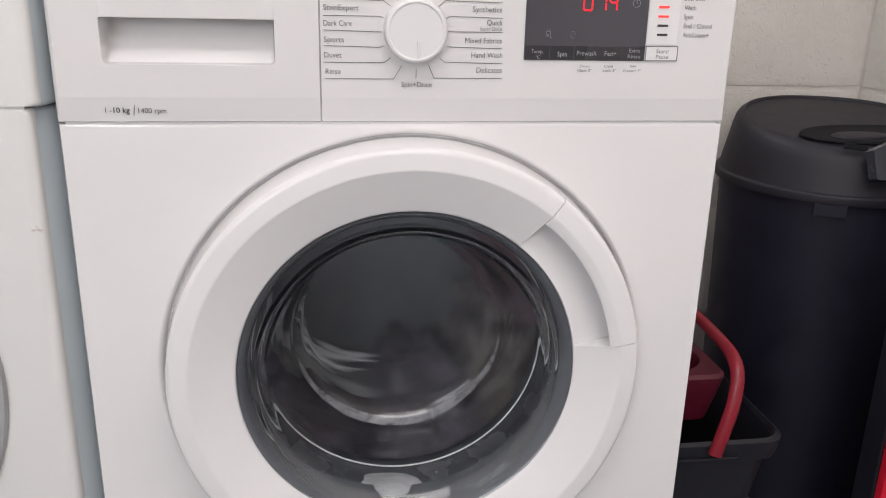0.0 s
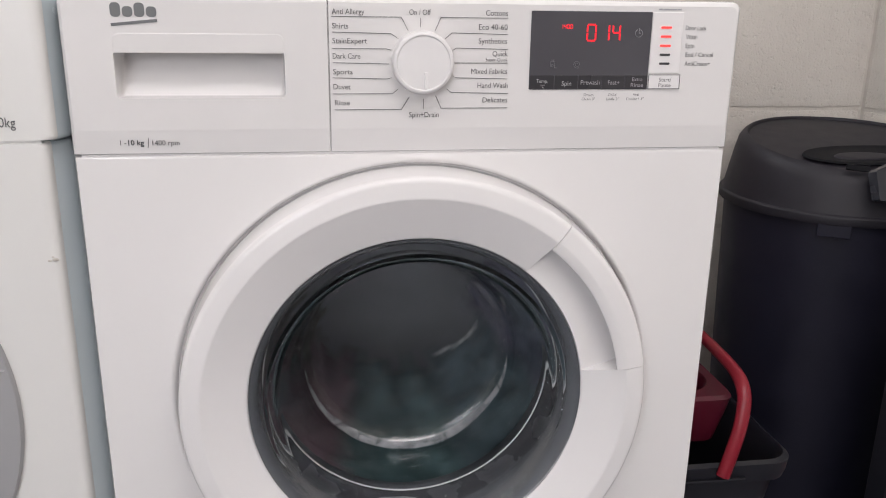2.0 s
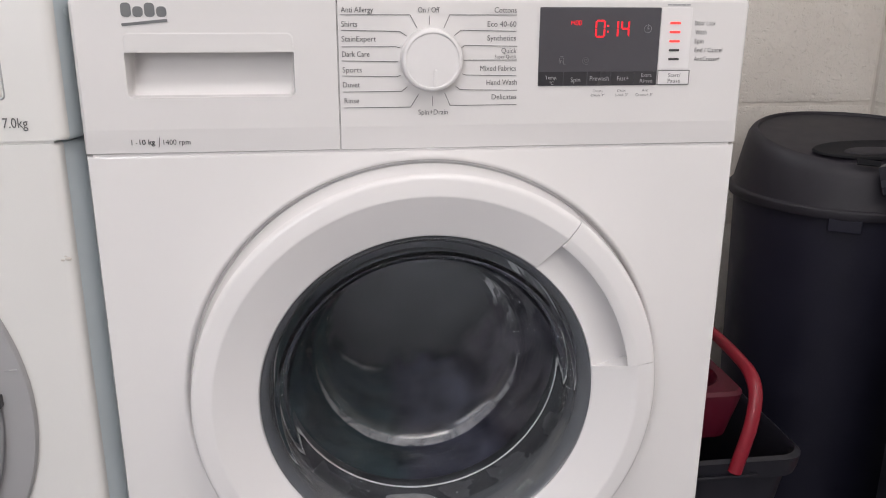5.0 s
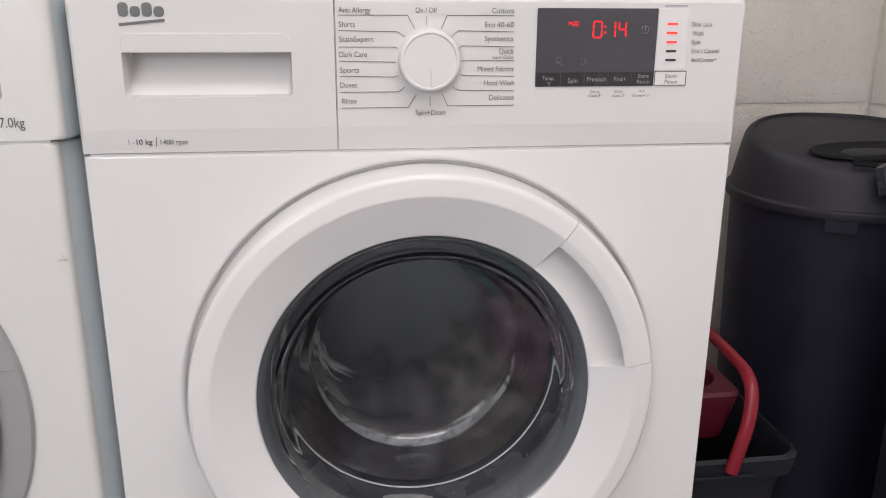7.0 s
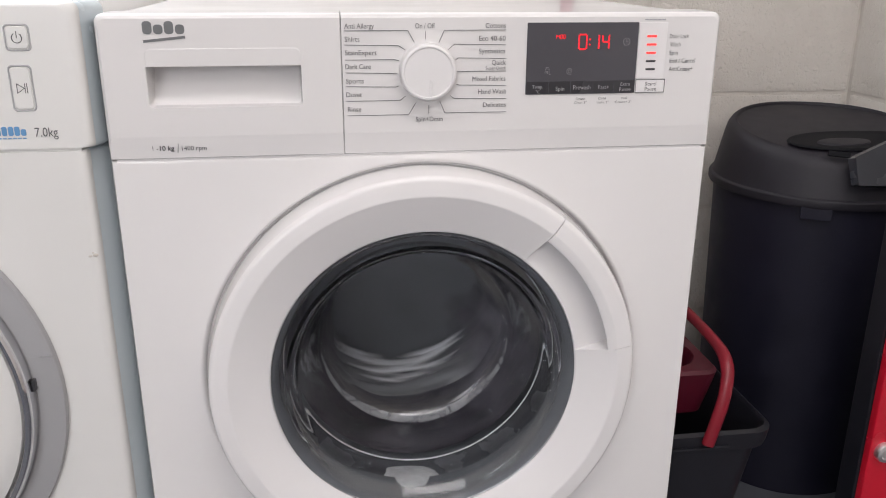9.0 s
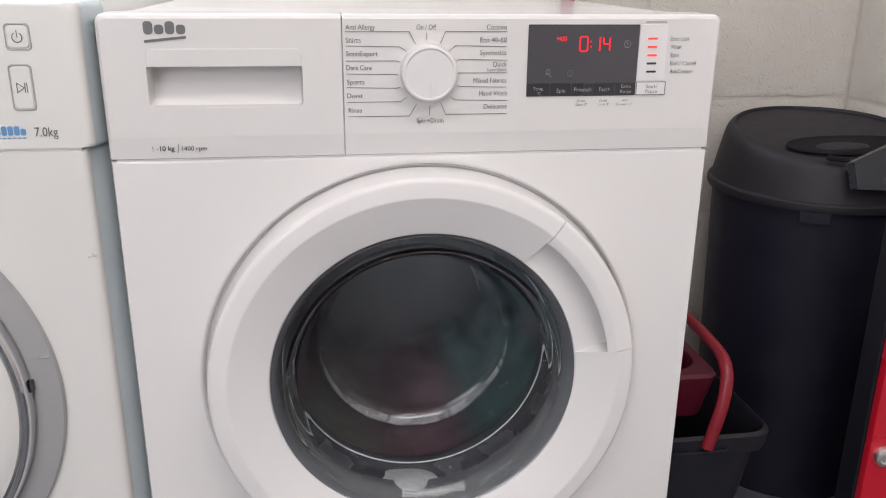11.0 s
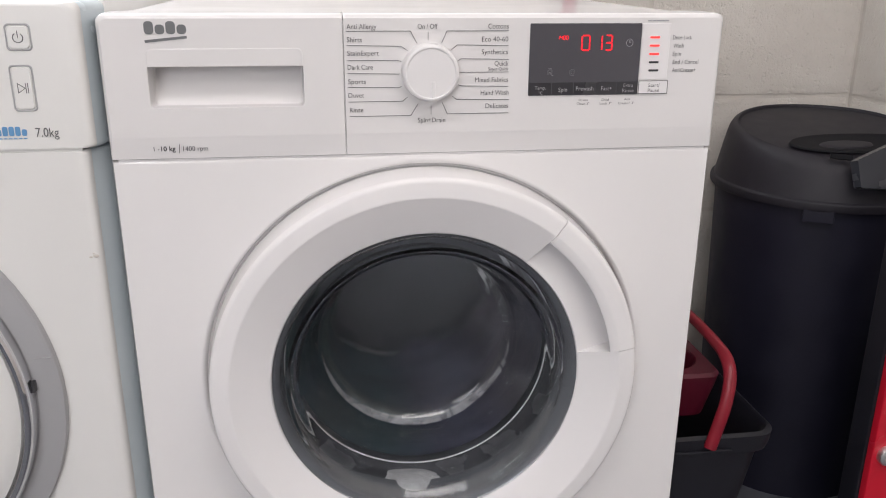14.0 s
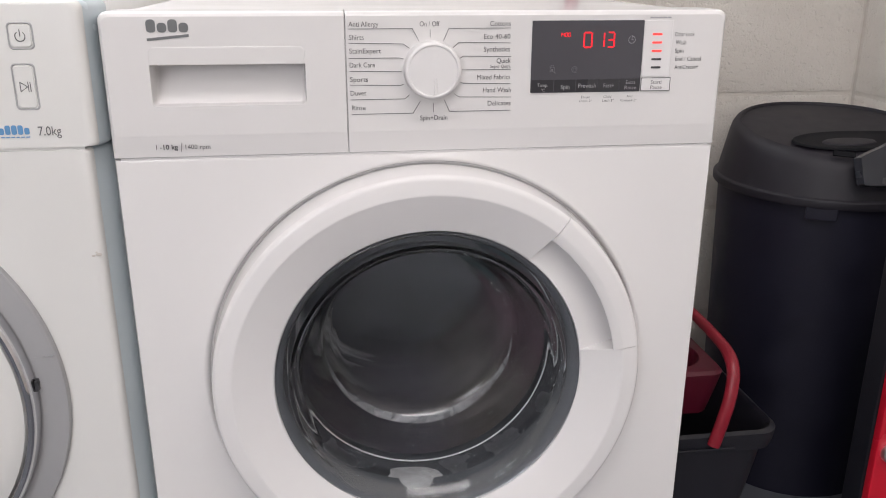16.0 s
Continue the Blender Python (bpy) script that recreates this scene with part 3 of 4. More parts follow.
# gasket between door and drum
part("door_gasket", turned([(0.2262, 0.040), (0.1900, 0.036), (0.1700, 0.033), (0.1600, 0.0325), (0.1577, 0.0345), (0.1573, 0.040), (0.1580, 0.047), (0.1576, 0.054), (0.1566, 0.060), (0.1562, 0.0645), (0.1558, 0.0670), (0.1550, 0.0715), (0.1570, 0.0745), (0.1700, 0.078), (0.2000, 0.080)], CX, CZ, 96), rubber, washer, "grey rubber door gasket, wet")
foam = bmesh.new()
rows_of_foam = []
for i in range(71):
    line = []
    for j in range(41):
        across, along = -0.045 + 0.090 * i / 70, 0.004 + 0.054 * j / 40
        x = CX - 0.012 + across
        spot = Vector((across, along, 0))
        core = 1.25 * math.exp(-((across + 0.001) / 0.024) ** 2 - ((along - 0.034) / 0.019) ** 2)
        tail = 0.30 * math.exp(-((across - 0.024) / 0.022) ** 2 - ((along - 0.030) / 0.008) ** 2)
        h = max(core, tail) + 0.05 * noise.fractal(spot * 60, 0.9, 2.0, 3) - 0.20
        cells = noise.voronoi(spot * 420)[0][0]
        floor_z = CZ - math.sqrt(0.1572 ** 2 - (x - CX) ** 2)
        z = floor_z + (0.0075 * h ** 0.8 - 0.0005 * cells if h > 0 else max(-0.003, 0.02 * h)) - 0.0002
        line.append(foam.verts.new((x, along, z)))
    rows_of_foam.append(line)
for p, q in zip(rows_of_foam, rows_of_foam[1:]):
    for j in range(40):
        foam.faces.new((p[j], p[j + 1], q[j + 1], q[j]))
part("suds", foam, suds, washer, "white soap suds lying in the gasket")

for k in range(9):
    a, along, size = radians(-118 + 7.5 * k + 3 * math.sin(5 * k)), 0.050 + 0.010 * math.sin(3.1 * k), 0.0012 + 0.0006 * math.sin(2.3 * k)
    drop = bmesh.new()
    bmesh.ops.create_icosphere(drop, subdivisions=2, radius=size, matrix=Matrix.Translation((CX + 0.1562 * math.cos(a), along, CZ + 0.1562 * math.sin(a))))
    part("water_drop", drop, water, washer)

# drum, turning
drum = part("drum", turned([(0.1540, 0.0664), (0.1530, 0.072), (0.1520, 0.077), (0.1530, 0.080), (0.1700, 0.084), (0.2200, 0.090), (0.2440, 0.098), *[(0.2480 - 0.0014 * (k % 2), 0.108 + 0.0136 * k) for k in range(21)], (0.2400, 0.392), (0.1000, 0.394), (0.0100, 0.394)], 0, 0, 96, False, True), steel, washer, "stainless steel drum, spinning", local=True)
part("lip", turned([(0.1538 + 0.0009 * math.cos(radians(30 * k)), 0.0660 + 0.0009 * math.sin(radians(30 * k))) for k in range(13)], 0, 0, 128), pale_lip_sheen, drum, "rolled steel lip with its sheen put into the colour", local=True)
for k in range(3):
    a = radians(120 * k + 40)
    fin = bmesh.new()
    rings = []
    for r, half in ((0.2475, 0.030), (0.225, 0.022), (0.205, 0.013), (0.200, 0.006)):
        rings.append([(r * math.cos(a) - s * half * math.sin(a), y, r * math.sin(a) + s * half * math.cos(a)) for s, y in ((-1, 0.12), (1, 0.12), (1, 0.36), (-1, 0.36))])
    part("paddle", loops(rings, False, True), grey_plastic, drum, "grey plastic lifter", local=True)
tub = turned([(0.2010, 0.079), (0.2580, 0.086), (0.2640, 0.100), (0.2640, 0.410), (0.0100, 0.415)], CX, CZ, 64, False, True)
part("tub", tub, black_plastic, washer)


# ---- laundry, pressed to the drum wall ----
def garment(a0, a1, deep, seed, material, label, y0=0.100, y1=0.372, name="garment", base=0.2462, sleek=False):
    """A crumpled cloth lump on the drum wall between two angles, about the drum's axis."""
    bm = bmesh.new()
    na, ns = 48, 48
    rows = []
    for i in range(na + 1):
        u = i / na
        a = radians(a0 + (a1 - a0) * u)
        lift = deep * min(1, 6 * u, 6 * (1 - u)) ** 0.5
        row = []
        for j in range(ns + 1):
            s = j / ns
            y = y0 + (y1 - y0) * s
            fold = noise.fractal(Vector((a * 5 + seed * 7.1, y * 17, seed)), 0.9, 2.1, 5)
            ridge = abs(noise.noise(Vector((a * 3.1 + y * 9, y * 30 - a * 2, seed * 3.3))))
            crease = abs(noise.noise(Vector((a * 9 - y * 20, y * 44 + a * 5, seed * 1.7))))
            h = lift * min(1, 9 * s) ** 0.5 * (0.62 + 0.55 * s * s + 0.42 * fold + 0.45 * ridge + 0.16 * crease)
            if sleek:
                h = lift * min(1, 9 * s) ** 0.5 * (0.75 + 0.28 * math.sin(y * 210 + 2.2 * noise.noise(Vector((a * 2, y * 9, seed)))) + 0.5 * noise.noise(Vector((a * 1.6, y * 26, seed))))
            r = base - max(h, 0)
            aa = a + 0.05 * noise.noise(Vector((y * 30, a * 4, seed + 5)))
            row.append(bm.verts.new((r * math.cos(aa), y, r * math.sin(aa))))
        rows.append(row)
    for p, q in zip(rows, rows[1:]):
        for j in range(ns):
            bm.faces.new((p[j], p[j + 1], q[j + 1], q[j]))
    rim = [e for e in bm.edges if e.is_boundary]
    for v in bmesh.ops.extrude_edge_only(bm, edges=rim)["geom"]:
        if isinstance(v, bmesh.types.BMVert):
            k = (base + 0.0012) / math.hypot(v.co.x, v.co.z)
            v.co.x, v.co.z = v.co.x * k, v.co.z * k
    return tagged(new(name, mesh_of(name, bm, material, 60)), label, "clothing", "laundry in the drum")


charcoal_cloth = cloth("charcoal_cloth", (0.092, 0.084, 0.104), 0.4)
GARMENTS = [
    garment(-30, 36, 0.048, 1, charcoal_cloth, "wet charcoal garment pressed against the drum"),
    garment(-48, 40, 0.012, 11, cloth("wet_nylon", (0.24, 0.24, 0.25), 0.20), "wet grey nylon garment with shiny folds", y0=0.29, y1=0.378, base=0.186, sleek=True),
    garment(30, 82, 0.085, 2, charcoal_cloth, "wet charcoal garment pressed against the drum"),
    garment(72, 122, 0.080, 3, cloth("olive_cloth", (0.115, 0.102, 0.098), 0.6), "wet brown garment pressed against the drum"),
    garment(112, 160, 0.085, 4, cloth("maroon_cloth", (0.110, 0.062, 0.080), 0.6), "wet maroon garment pressed against the drum"),
    garment(150, 205, 0.085, 5, cloth("green_cloth", (0.046, 0.086, 0.092), 0.6), "wet dark green garment pressed against the drum"),
    garment(196, 250, 0.080, 6, cloth("teal_cloth", (0.048, 0.078, 0.094), 0.6), "wet dark teal garment pressed against the drum"),
    garment(240, 290, 0.085, 7, cloth("navy_cloth", (0.064, 0.066, 0.100), 0.6), "wet navy garment pressed against the drum"),
    garment(282, 334, 0.075, 8, charcoal_cloth, "wet charcoal garment pressed against the drum"),
]



def piping(garment_ob, a0, a1, r, y, thick, seed):
    """A pale strip, wet folds' glint put into colour, bent about the drum's axis."""
    rings = []
    for k in range(41):
        u = k / 40
        a = radians(a0 + (a1 - a0) * u)
        rr = r - 0.008 * noise.noise(Vector((u * 3.0, seed, 0))) - 0.003 * noise.noise(Vector((u * 9.0, seed, 4)))
        yy = y + 0.012 * noise.noise(Vector((u * 2.2, 3, seed)))
        w = thick * (0.10 + math.sin(math.pi * u) ** 0.7) * (1 + 0.6 * noise.noise(Vector((u * 5.0, 8, seed))))
        rings.append([((rr + 0.6 * w * math.cos(q)) * math.cos(a), yy + w * math.sin(q), (rr + 0.6 * w * math.cos(q)) * math.sin(a)) for q in (k * math.pi / 5 for k in range(10))])
    part("piping", loops(rings, True, True), pale_glint, garment_ob, "pale strip for the glint of wet folds", local=True)


for a0, a1, r, y, thick, seed in ((-36, 36, 0.170, 0.368, 0.0086, 1), (-22, 28, 0.168, 0.338, 0.0072, 2), (-16, 14, 0.165, 0.304, 0.0042, 3), (6, 36, 0.165, 0.376, 0.0090, 4), (-38, -12, 0.166, 0.377, 0.0084, 6)):
    piping(GARMENTS[1], a0, a1, r, y, thick, seed)
piping(GARMENTS[6], 204, 236, 0.152, 0.376, 0.0058, 5)

# ---- printing on the washing machine ----
lettering(panel, "Anti Allergy", -0.0750, -0.0470, 0.8240, 0.0047, ink)
rule(panel, [(-0.0750, 0.8220), (-0.0150, 0.8220), (-0.0090, 0.8110)], 0.0005, ink)
lettering(panel, "Shirts", -0.0750, -0.0610, 0.8120, 0.0047, ink)
rule(panel, [(-0.0750, 0.8090), (-0.0240, 0.8080), (-0.0180, 0.8040)], 0.0005, ink)
lettering(panel, "StainExpert", -0.0750, -0.0450, 0.7995, 0.0047, ink)
rule(panel, [(-0.0750, 0.7950), (-0.0280, 0.7950), (-0.0240, 0.7940)], 0.0005, ink)
lettering(panel, "Dark Care", -0.0750, -0.0510, 0.7865, 0.0047, ink)
rule(panel, [(-0.0750, 0.7830), (-0.0260, 0.7820)], 0.0005, ink)
lettering(panel, "Sports", -0.0750, -0.0580, 0.7730, 0.0047, ink)
rule(panel, [(-0.0750, 0.7700), (-0.0270, 0.7690), (-0.0240, 0.7700)], 0.0005, ink)
lettering(panel, "Duvet", -0.0750, -0.0600, 0.7600, 0.0047, ink)
rule(panel, [(-0.0750, 0.7560), (-0.0230, 0.7560), (-0.0180, 0.7600)], 0.0005, ink)
lettering(panel, "Rinse", -0.0740, -0.0610, 0.7460, 0.0047, ink)
rule(panel, [(-0.0740, 0.7420), (-0.0150, 0.7420), (-0.0080, 0.7530)], 0.0005, ink)
lettering(panel, "Cottons", 0.0600, 0.0800, 0.8240, 0.0047, ink)
rule(panel, [(0.0800, 0.8220), (0.0200, 0.8220), (0.0150, 0.8110)], 0.0005, ink)
lettering(panel, "Eco 40-60", 0.0540, 0.0800, 0.8120, 0.0047, ink)
rule(panel, [(0.0800, 0.8080), (0.0300, 0.8090), (0.0240, 0.8040)], 0.0005, ink)
lettering(panel, "Synthetics", 0.0540, 0.0800, 0.8000, 0.0047, ink)
rule(panel, [(0.0810, 0.7950), (0.0340, 0.7960), (0.0310, 0.7940)], 0.0005, ink)
lettering(panel, "Quick", 0.0670, 0.0810, 0.7890, 0.0047, ink)
rule(panel, [(0.0810, 0.7830), (0.0330, 0.7830)], 0.0005, ink)
lettering(panel, "Mixed Fabrics", 0.0480, 0.0810, 0.7735, 0.0047, ink)
rule(panel, [(0.0810, 0.7690), (0.0350, 0.7700), (0.0320, 0.7710)], 0.0005, ink)
lettering(panel, "Hand Wash", 0.0540, 0.0820, 0.7610, 0.0047, ink)
rule(panel, [(0.0820, 0.7560), (0.0300, 0.7570), (0.0260, 0.7600)], 0.0005, ink)
lettering(panel, "Delicates", 0.0590, 0.0820, 0.7480, 0.0047, ink)
rule(panel, [(0.0820, 0.7430), (0.0210, 0.7430), (0.0160, 0.7540)], 0.0005, ink)
lettering(panel, "On / Off", -0.0080, 0.0110, 0.8240, 0.0047, ink)
rule(panel, [(0.0020, 0.8210), (0.0020, 0.8140)], 0.0005, ink)
lettering(panel, "Spin+Drain", -0.0080, 0.0190, 0.7350, 0.0047, ink)
rule(panel, [(0.0050, 0.7510), (0.0050, 0.7430)], 0.0005, ink)
lettering(panel, "Super Quick", 0.0610, 0.0810, 0.7845, 0.0031, ink)
lettering(display, "Temp.", 0.1080, 0.1190, 0.7655, 0.0034, pale_ink)
lettering(display, "°C", 0.1120, 0.1160, 0.7607, 0.0030, pale_ink)
lettering(display, "Spin", 0.1320, 0.1410, 0.7630, 0.0042, pale_ink)
lettering(display, "Prewash", 0.1500, 0.1680, 0.7640, 0.0042, pale_ink)
lettering(display, "Fast+", 0.1760, 0.1870, 0.7640, 0.0040, pale_ink)
lettering(display, "Extra", 0.1990, 0.2090, 0.7671, 0.0035, pale_ink)
lettering(display, "Rinse", 0.1980, 0.2100, 0.7619, 0.0035, pale_ink)
lettering(start_button, "Start/", 0.2250, 0.2370, 0.7667, 0.0036, ink)
lettering(start_button, "Pause", 0.2250, 0.2370, 0.7616, 0.0036, ink)
lettering(panel, "Door Lock", 0.2470, 0.2670, 0.8130, 0.0042, ink)
lettering(panel, "Wash", 0.2480, 0.2590, 0.8050, 0.0042, ink)
lettering(panel, "Spin", 0.2480, 0.2570, 0.7970, 0.0042, ink)
lettering(panel, "End / Cancel", 0.2490, 0.2760, 0.7890, 0.0042, ink)
lettering(panel, "AntiCrease+", 0.2490, 0.2740, 0.7810, 0.0042, ink)
lettering(panel, "Drum", 0.1540, 0.1630, 0.7534, 0.0024, ink)
lettering(panel, "Clean 3\"", 0.1520, 0.1650, 0.7496, 0.0024, ink)
lettering(panel, "Child", 0.1770, 0.1850, 0.7534, 0.0024, ink)
lettering(panel, "Lock 3\"", 0.1760, 0.1880, 0.7496, 0.0024, ink)
lettering(panel, "Anti", 0.2010, 0.2070, 0.7536, 0.0024, ink)
lettering(panel, "Crease+ 3\"", 0.1950, 0.2120, 0.7496, 0.0024, ink)
lettering(drawer, "1 -", -0.2600, -0.2550, 0.7120, 0.0046, dark_mark, 0.0006)
lettering(drawer, "10 kg", -0.2533, -0.2400, 0.7120, 0.0046, dark_mark, 0.0006, 0.016)
lettering(drawer, "1400 rpm", -0.2330, -0.2100, 0.7117, 0.0046, dark_mark, 0.0006)
rule(drawer, [(-0.2360, 0.7180), (-0.2370, 0.7100)], 0.0006, ink, 0.0006)


# ---- the second machine ----
dryer = thing("tumble_dryer", -0.605, 0.27, 0, "white front-loading laundry machine with a chrome door ring", "laundry machine")
DX, DZ, DF = -0.6065, 0.466, -0.008


def dryer_ring(inset, y, z0, z1, right=-0.3100):
    return rect_ring(-0.9065 + inset, right - inset, z0 + min(inset, 0.001), z1 - min(inset, 0.001), y, (0.009 if z1 > 0.8 else 0.004, 0.004, 0.004, 0.004))


part("cabinet_body", loops([dryer_ring(e, DF + y, 0.02, 0.7165, -0.3180) for e, y in ((0.010, 0), (0.0055, 0.0006), (0.0024, 0.0020), (0.0006, 0.0050), (0, 0.009), (0, 0.014))], True, True), dryer_white, dryer)
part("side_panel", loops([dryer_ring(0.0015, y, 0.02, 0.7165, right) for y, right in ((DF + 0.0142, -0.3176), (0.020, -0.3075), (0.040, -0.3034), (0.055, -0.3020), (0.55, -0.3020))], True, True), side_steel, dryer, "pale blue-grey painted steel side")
part("seam_filler", block(-0.900, -0.3225, DF + 0.0022, 0.05, 0.712, 0.722), dryer_white, dryer)
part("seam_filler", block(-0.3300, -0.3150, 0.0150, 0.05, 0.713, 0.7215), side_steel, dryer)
dryer_panel = part("control_panel", loops([dryer_ring(e, DF - 0.001 + y, 0.7176, top, -0.3105) for e, y, top in ((0.010, 0, 0.8455), (0.0055, 0.0006, 0.8472), (0.0024, 0.0020, 0.8485), (0.0006, 0.0050, 0.8494), (0, 0.0090, 0.8498), (0, 0.0100, 0.8498))], True, True), dryer_white, dryer)
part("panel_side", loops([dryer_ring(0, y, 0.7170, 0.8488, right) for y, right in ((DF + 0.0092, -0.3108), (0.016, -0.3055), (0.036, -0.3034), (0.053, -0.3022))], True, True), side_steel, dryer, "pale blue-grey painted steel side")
part("top_plate", block(-0.9065, -0.3022, 0.0535, 0.55, 0.7185, 0.851, 0.005, 3), dryer_white, dryer)
for x in (-0.85, -0.36):
    for y in (0.06, 0.48):
        part("foot", upright([(0.018, 0), (0.02, 0.006), (0.02, 0.022)], x, y, 16, True, True), black_plastic, dryer)
for x0, x1, z0, z1 in ((-0.3740, -0.3515, 0.8065, 0.8305), (-0.3755, -0.3545, 0.7530, 0.7950)):
    key = part("push_button", plate(x0 + 0.0022, x1 - 0.0022, z0 + 0.0022, z1 - 0.0022, DF - 0.0022, DF, 0.003, 0.0008), dryer_white, dryer_panel, "white push button in a grey rim")
    part("rim", loops([rect_ring(x0 + 0.002, x1 - 0.002, z0 + 0.002, z1 - 0.002, DF - 0.0008, 0.003), rect_ring(x0 + 0.001, x1 - 0.001, z0 + 0.001, z1 - 0.001, DF - 0.0020, 0.0035), rect_ring(x0 + 0.0002, x1 - 0.0002, z0 + 0.0002, z1 - 0.0002, DF - 0.001, 0.004)]), mid_grey, key)
KY = DF - 0.0026
power = [(-0.3628 + 0.0042 * math.cos(a), 0.8182 + 0.0042 * math.sin(a)) for a in [radians(125 + 15 * k) for k in range(20)]]
part("power_symbol", strokes([power, [(-0.3628, 0.8185), (-0.3628, 0.8240)]], 0.0007, KY), ink, dryer_panel)
part("play_symbol", strokes([[(-0.3690, 0.7700), (-0.3690, 0.7785), (-0.3628, 0.7743), (-0.3690, 0.7700)], [(-0.3622, 0.7700), (-0.3622, 0.7785)], [(-0.3604, 0.7700), (-0.3604, 0.7785)]], 0.0006, KY), ink, dryer_panel)
marks = bmesh.new()
for k in range(7):
    loops([rect_ring(-0.4050 + 0.0055 * k, -0.4006 + 0.0055 * k, 0.7312, 0.7312 + (0.0085 if k in (3, 4, 5) else 0.0060), DF - 0.0016, 0.0016), rect_ring(-0.4050 + 0.0055 * k, -0.4006 + 0.0055 * k, 0.7312, 0.7312 + (0.0085 if k in (3, 4, 5) else 0.0060), DF - 0.001, 0.0016)], True, False, marks)
for k in range(9):
    strokes([[(-0.4050 + 0.0043 * k, 0.7288), (-0.4028 + 0.0043 * k, 0.7288)]], 0.0010, DF - 0.0016, marks)
part("trade_mark", marks, blue_ink, dryer_panel, "plain blue badge shapes")
lettering(dryer_panel, "7.0kg", -0.3600, -0.3400, 0.7300, 0.0085, ink, DF - 0.0016)
dryer_door = part("door", turned([(0.2380, DF + 0.004), (0.2380, DF - 0.004), (0.2365, DF - 0.0065), (0.2250, DF - 0.0085), (0.2135, DF - 0.0095), (0.2112, DF - 0.008), (0.2110, DF + 0.004)], DX, DZ, 96), grey_plastic, dryer, "grey door surround")
part("chrome_ring", turned([(0.2112, DF - 0.004), (0.2112, DF - 0.018), (0.2098, DF - 0.0235), (0.2070, DF - 0.0262), (0.2030, DF - 0.0250), (0.2005, DF - 0.019), (0.2000, DF - 0.010)], DX, DZ, 96), chrome, dryer_door, "polished chrome ring")
part("door_cover", turned([(0.2000, DF - 0.010), (0.1985, DF - 0.021), (0.1870, DF - 0.028), (0.1200, DF - 0.040), (0.0400, DF - 0.045), (0.0050, DF - 0.0455)], DX, DZ, 96, False, True), dryer_white, dryer_door, "domed white door cover")
part("latch", block(-0.3958, -0.3925, DF - 0.016, DF - 0.008, 0.477, 0.489, 0.001), dark_mark, dryer_door, "small dark latch")
part("seam_strip", block(-0.3960, -0.3760, DF - 0.0093, DF - 0.006, 0.5115, 0.5118), mid_grey, dryer_door)
scuff = bmesh.new()
for x, z, s in ((-0.3275, 0.6115, 0.0016), (-0.3225, 0.6125, 0.0024), (-0.3245, 0.6150, 0.0010)):
    bmesh.ops.create_icosphere(scuff, subdivisions=2, radius=s, matrix=Matrix.Translation((x, DF + 0.0002, z)) @ Matrix.Diagonal((1.2, 0.35, 0.7, 1)))
part("scuff", scuff, mortar, dryer, "small chipped scuffs in the paint")

# ---- bin ----
BX, BY = 0.740, 0.475
bin_ = thing("waste_bin", BX, BY, 0, "black plastic round waste bin with a domed lid", "bin")
part("body", upright([(0.146, 0.004), (0.150, 0.0), (0.152, 0.012), (0.168, 0.51), (0.170, 0.540), (0.160, 0.540)], BX, BY, 72, True, True), black_plastic, bin_)


def sloped(bm):
    """Lets the lid fall towards the front and rise to the side of its tab."""
    for v in bm.verts:
        v.co.z += 0.50 * max(0, v.co.x - BX) ** 2 * min(1, max(0, (v.co.z - 0.56) / 0.08))
        v.co.z -= 0.15 * (BY + 0.15 - v.co.y) * min(1, max(0, (v.co.z - 0.56) / 0.08))
    return bm


lid = part("lid", sloped(upright([(0.1700, 0.529), (0.1772, 0.5275), (0.1786, 0.530), (0.1786, 0.539), (0.1770, 0.5415), (0.1735, 0.5430), (0.1715, 0.5480), (0.1640, 0.590), (0.1592, 0.617), (0.1560, 0.632), (0.1515, 0.641), (0.1465, 0.6455), (0.1425, 0.6465), (0.1410, 0.6450)], BX, BY, 72)), black_gloss, bin_, "black lid with a sloping shoulder")
part("lid_top", sloped(upright([(0.1408, 0.6452), (0.1400, 0.6425), (0.1390, 0.6420), (0.1300, 0.6430), (0.0800, 0.646), (0.0300, 0.647), (0.0040, 0.647)], BX, BY, 72, False, True)), black_gloss, lid)
hollow = bmesh.new()
rings = []
for rx, ry, shift, z in ((0.104, 0.042, 0.0, 0.6470), (0.102, 0.0405, 0.0, 0.6496), (0.099, 0.039, 0.0, 0.6500), (0.094, 0.035, -0.001, 0.6486), (0.088, 0.031, -0.002, 0.6480), (0.060, 0.021, -0.002, 0.6479), (0.030, 0.010, -0.002, 0.6478), (0.004, 0.002, -0.002, 0.6478)):
    rings.append([(BX + rx * math.cos(2 * math.pi * i / 64), BY - 0.068 + shift + ry * math.sin(2 * math.pi * i / 64), z) for i in range(64)])
part("finger_recess", sloped(loops(rings, False, True, hollow)), shade_black, lid, "shallow finger hollow, its shade put in as black")
part("press_pad", sloped(upright([(0.046, 0.6481), (0.044, 0.6500), (0.038, 0.6506), (0.026, 0.6507), (0.014, 0.6508), (0.004, 0.6508)], BX - 0.012, BY - 0.076, 40, False, True, 0.36)), black_gloss, lid)
clip = part("front_clip", block(-0.023, 0.023, -0.002, 0.008, -0.012, 0.010, 0.002), black_plastic, bin_, "black clip under the lid's rim")
clip.matrix_basis = Matrix.Translation((BX - 0.090, BY - 0.150, 0.521)) @ pose(0, 0, 0, 0, 0, -31)
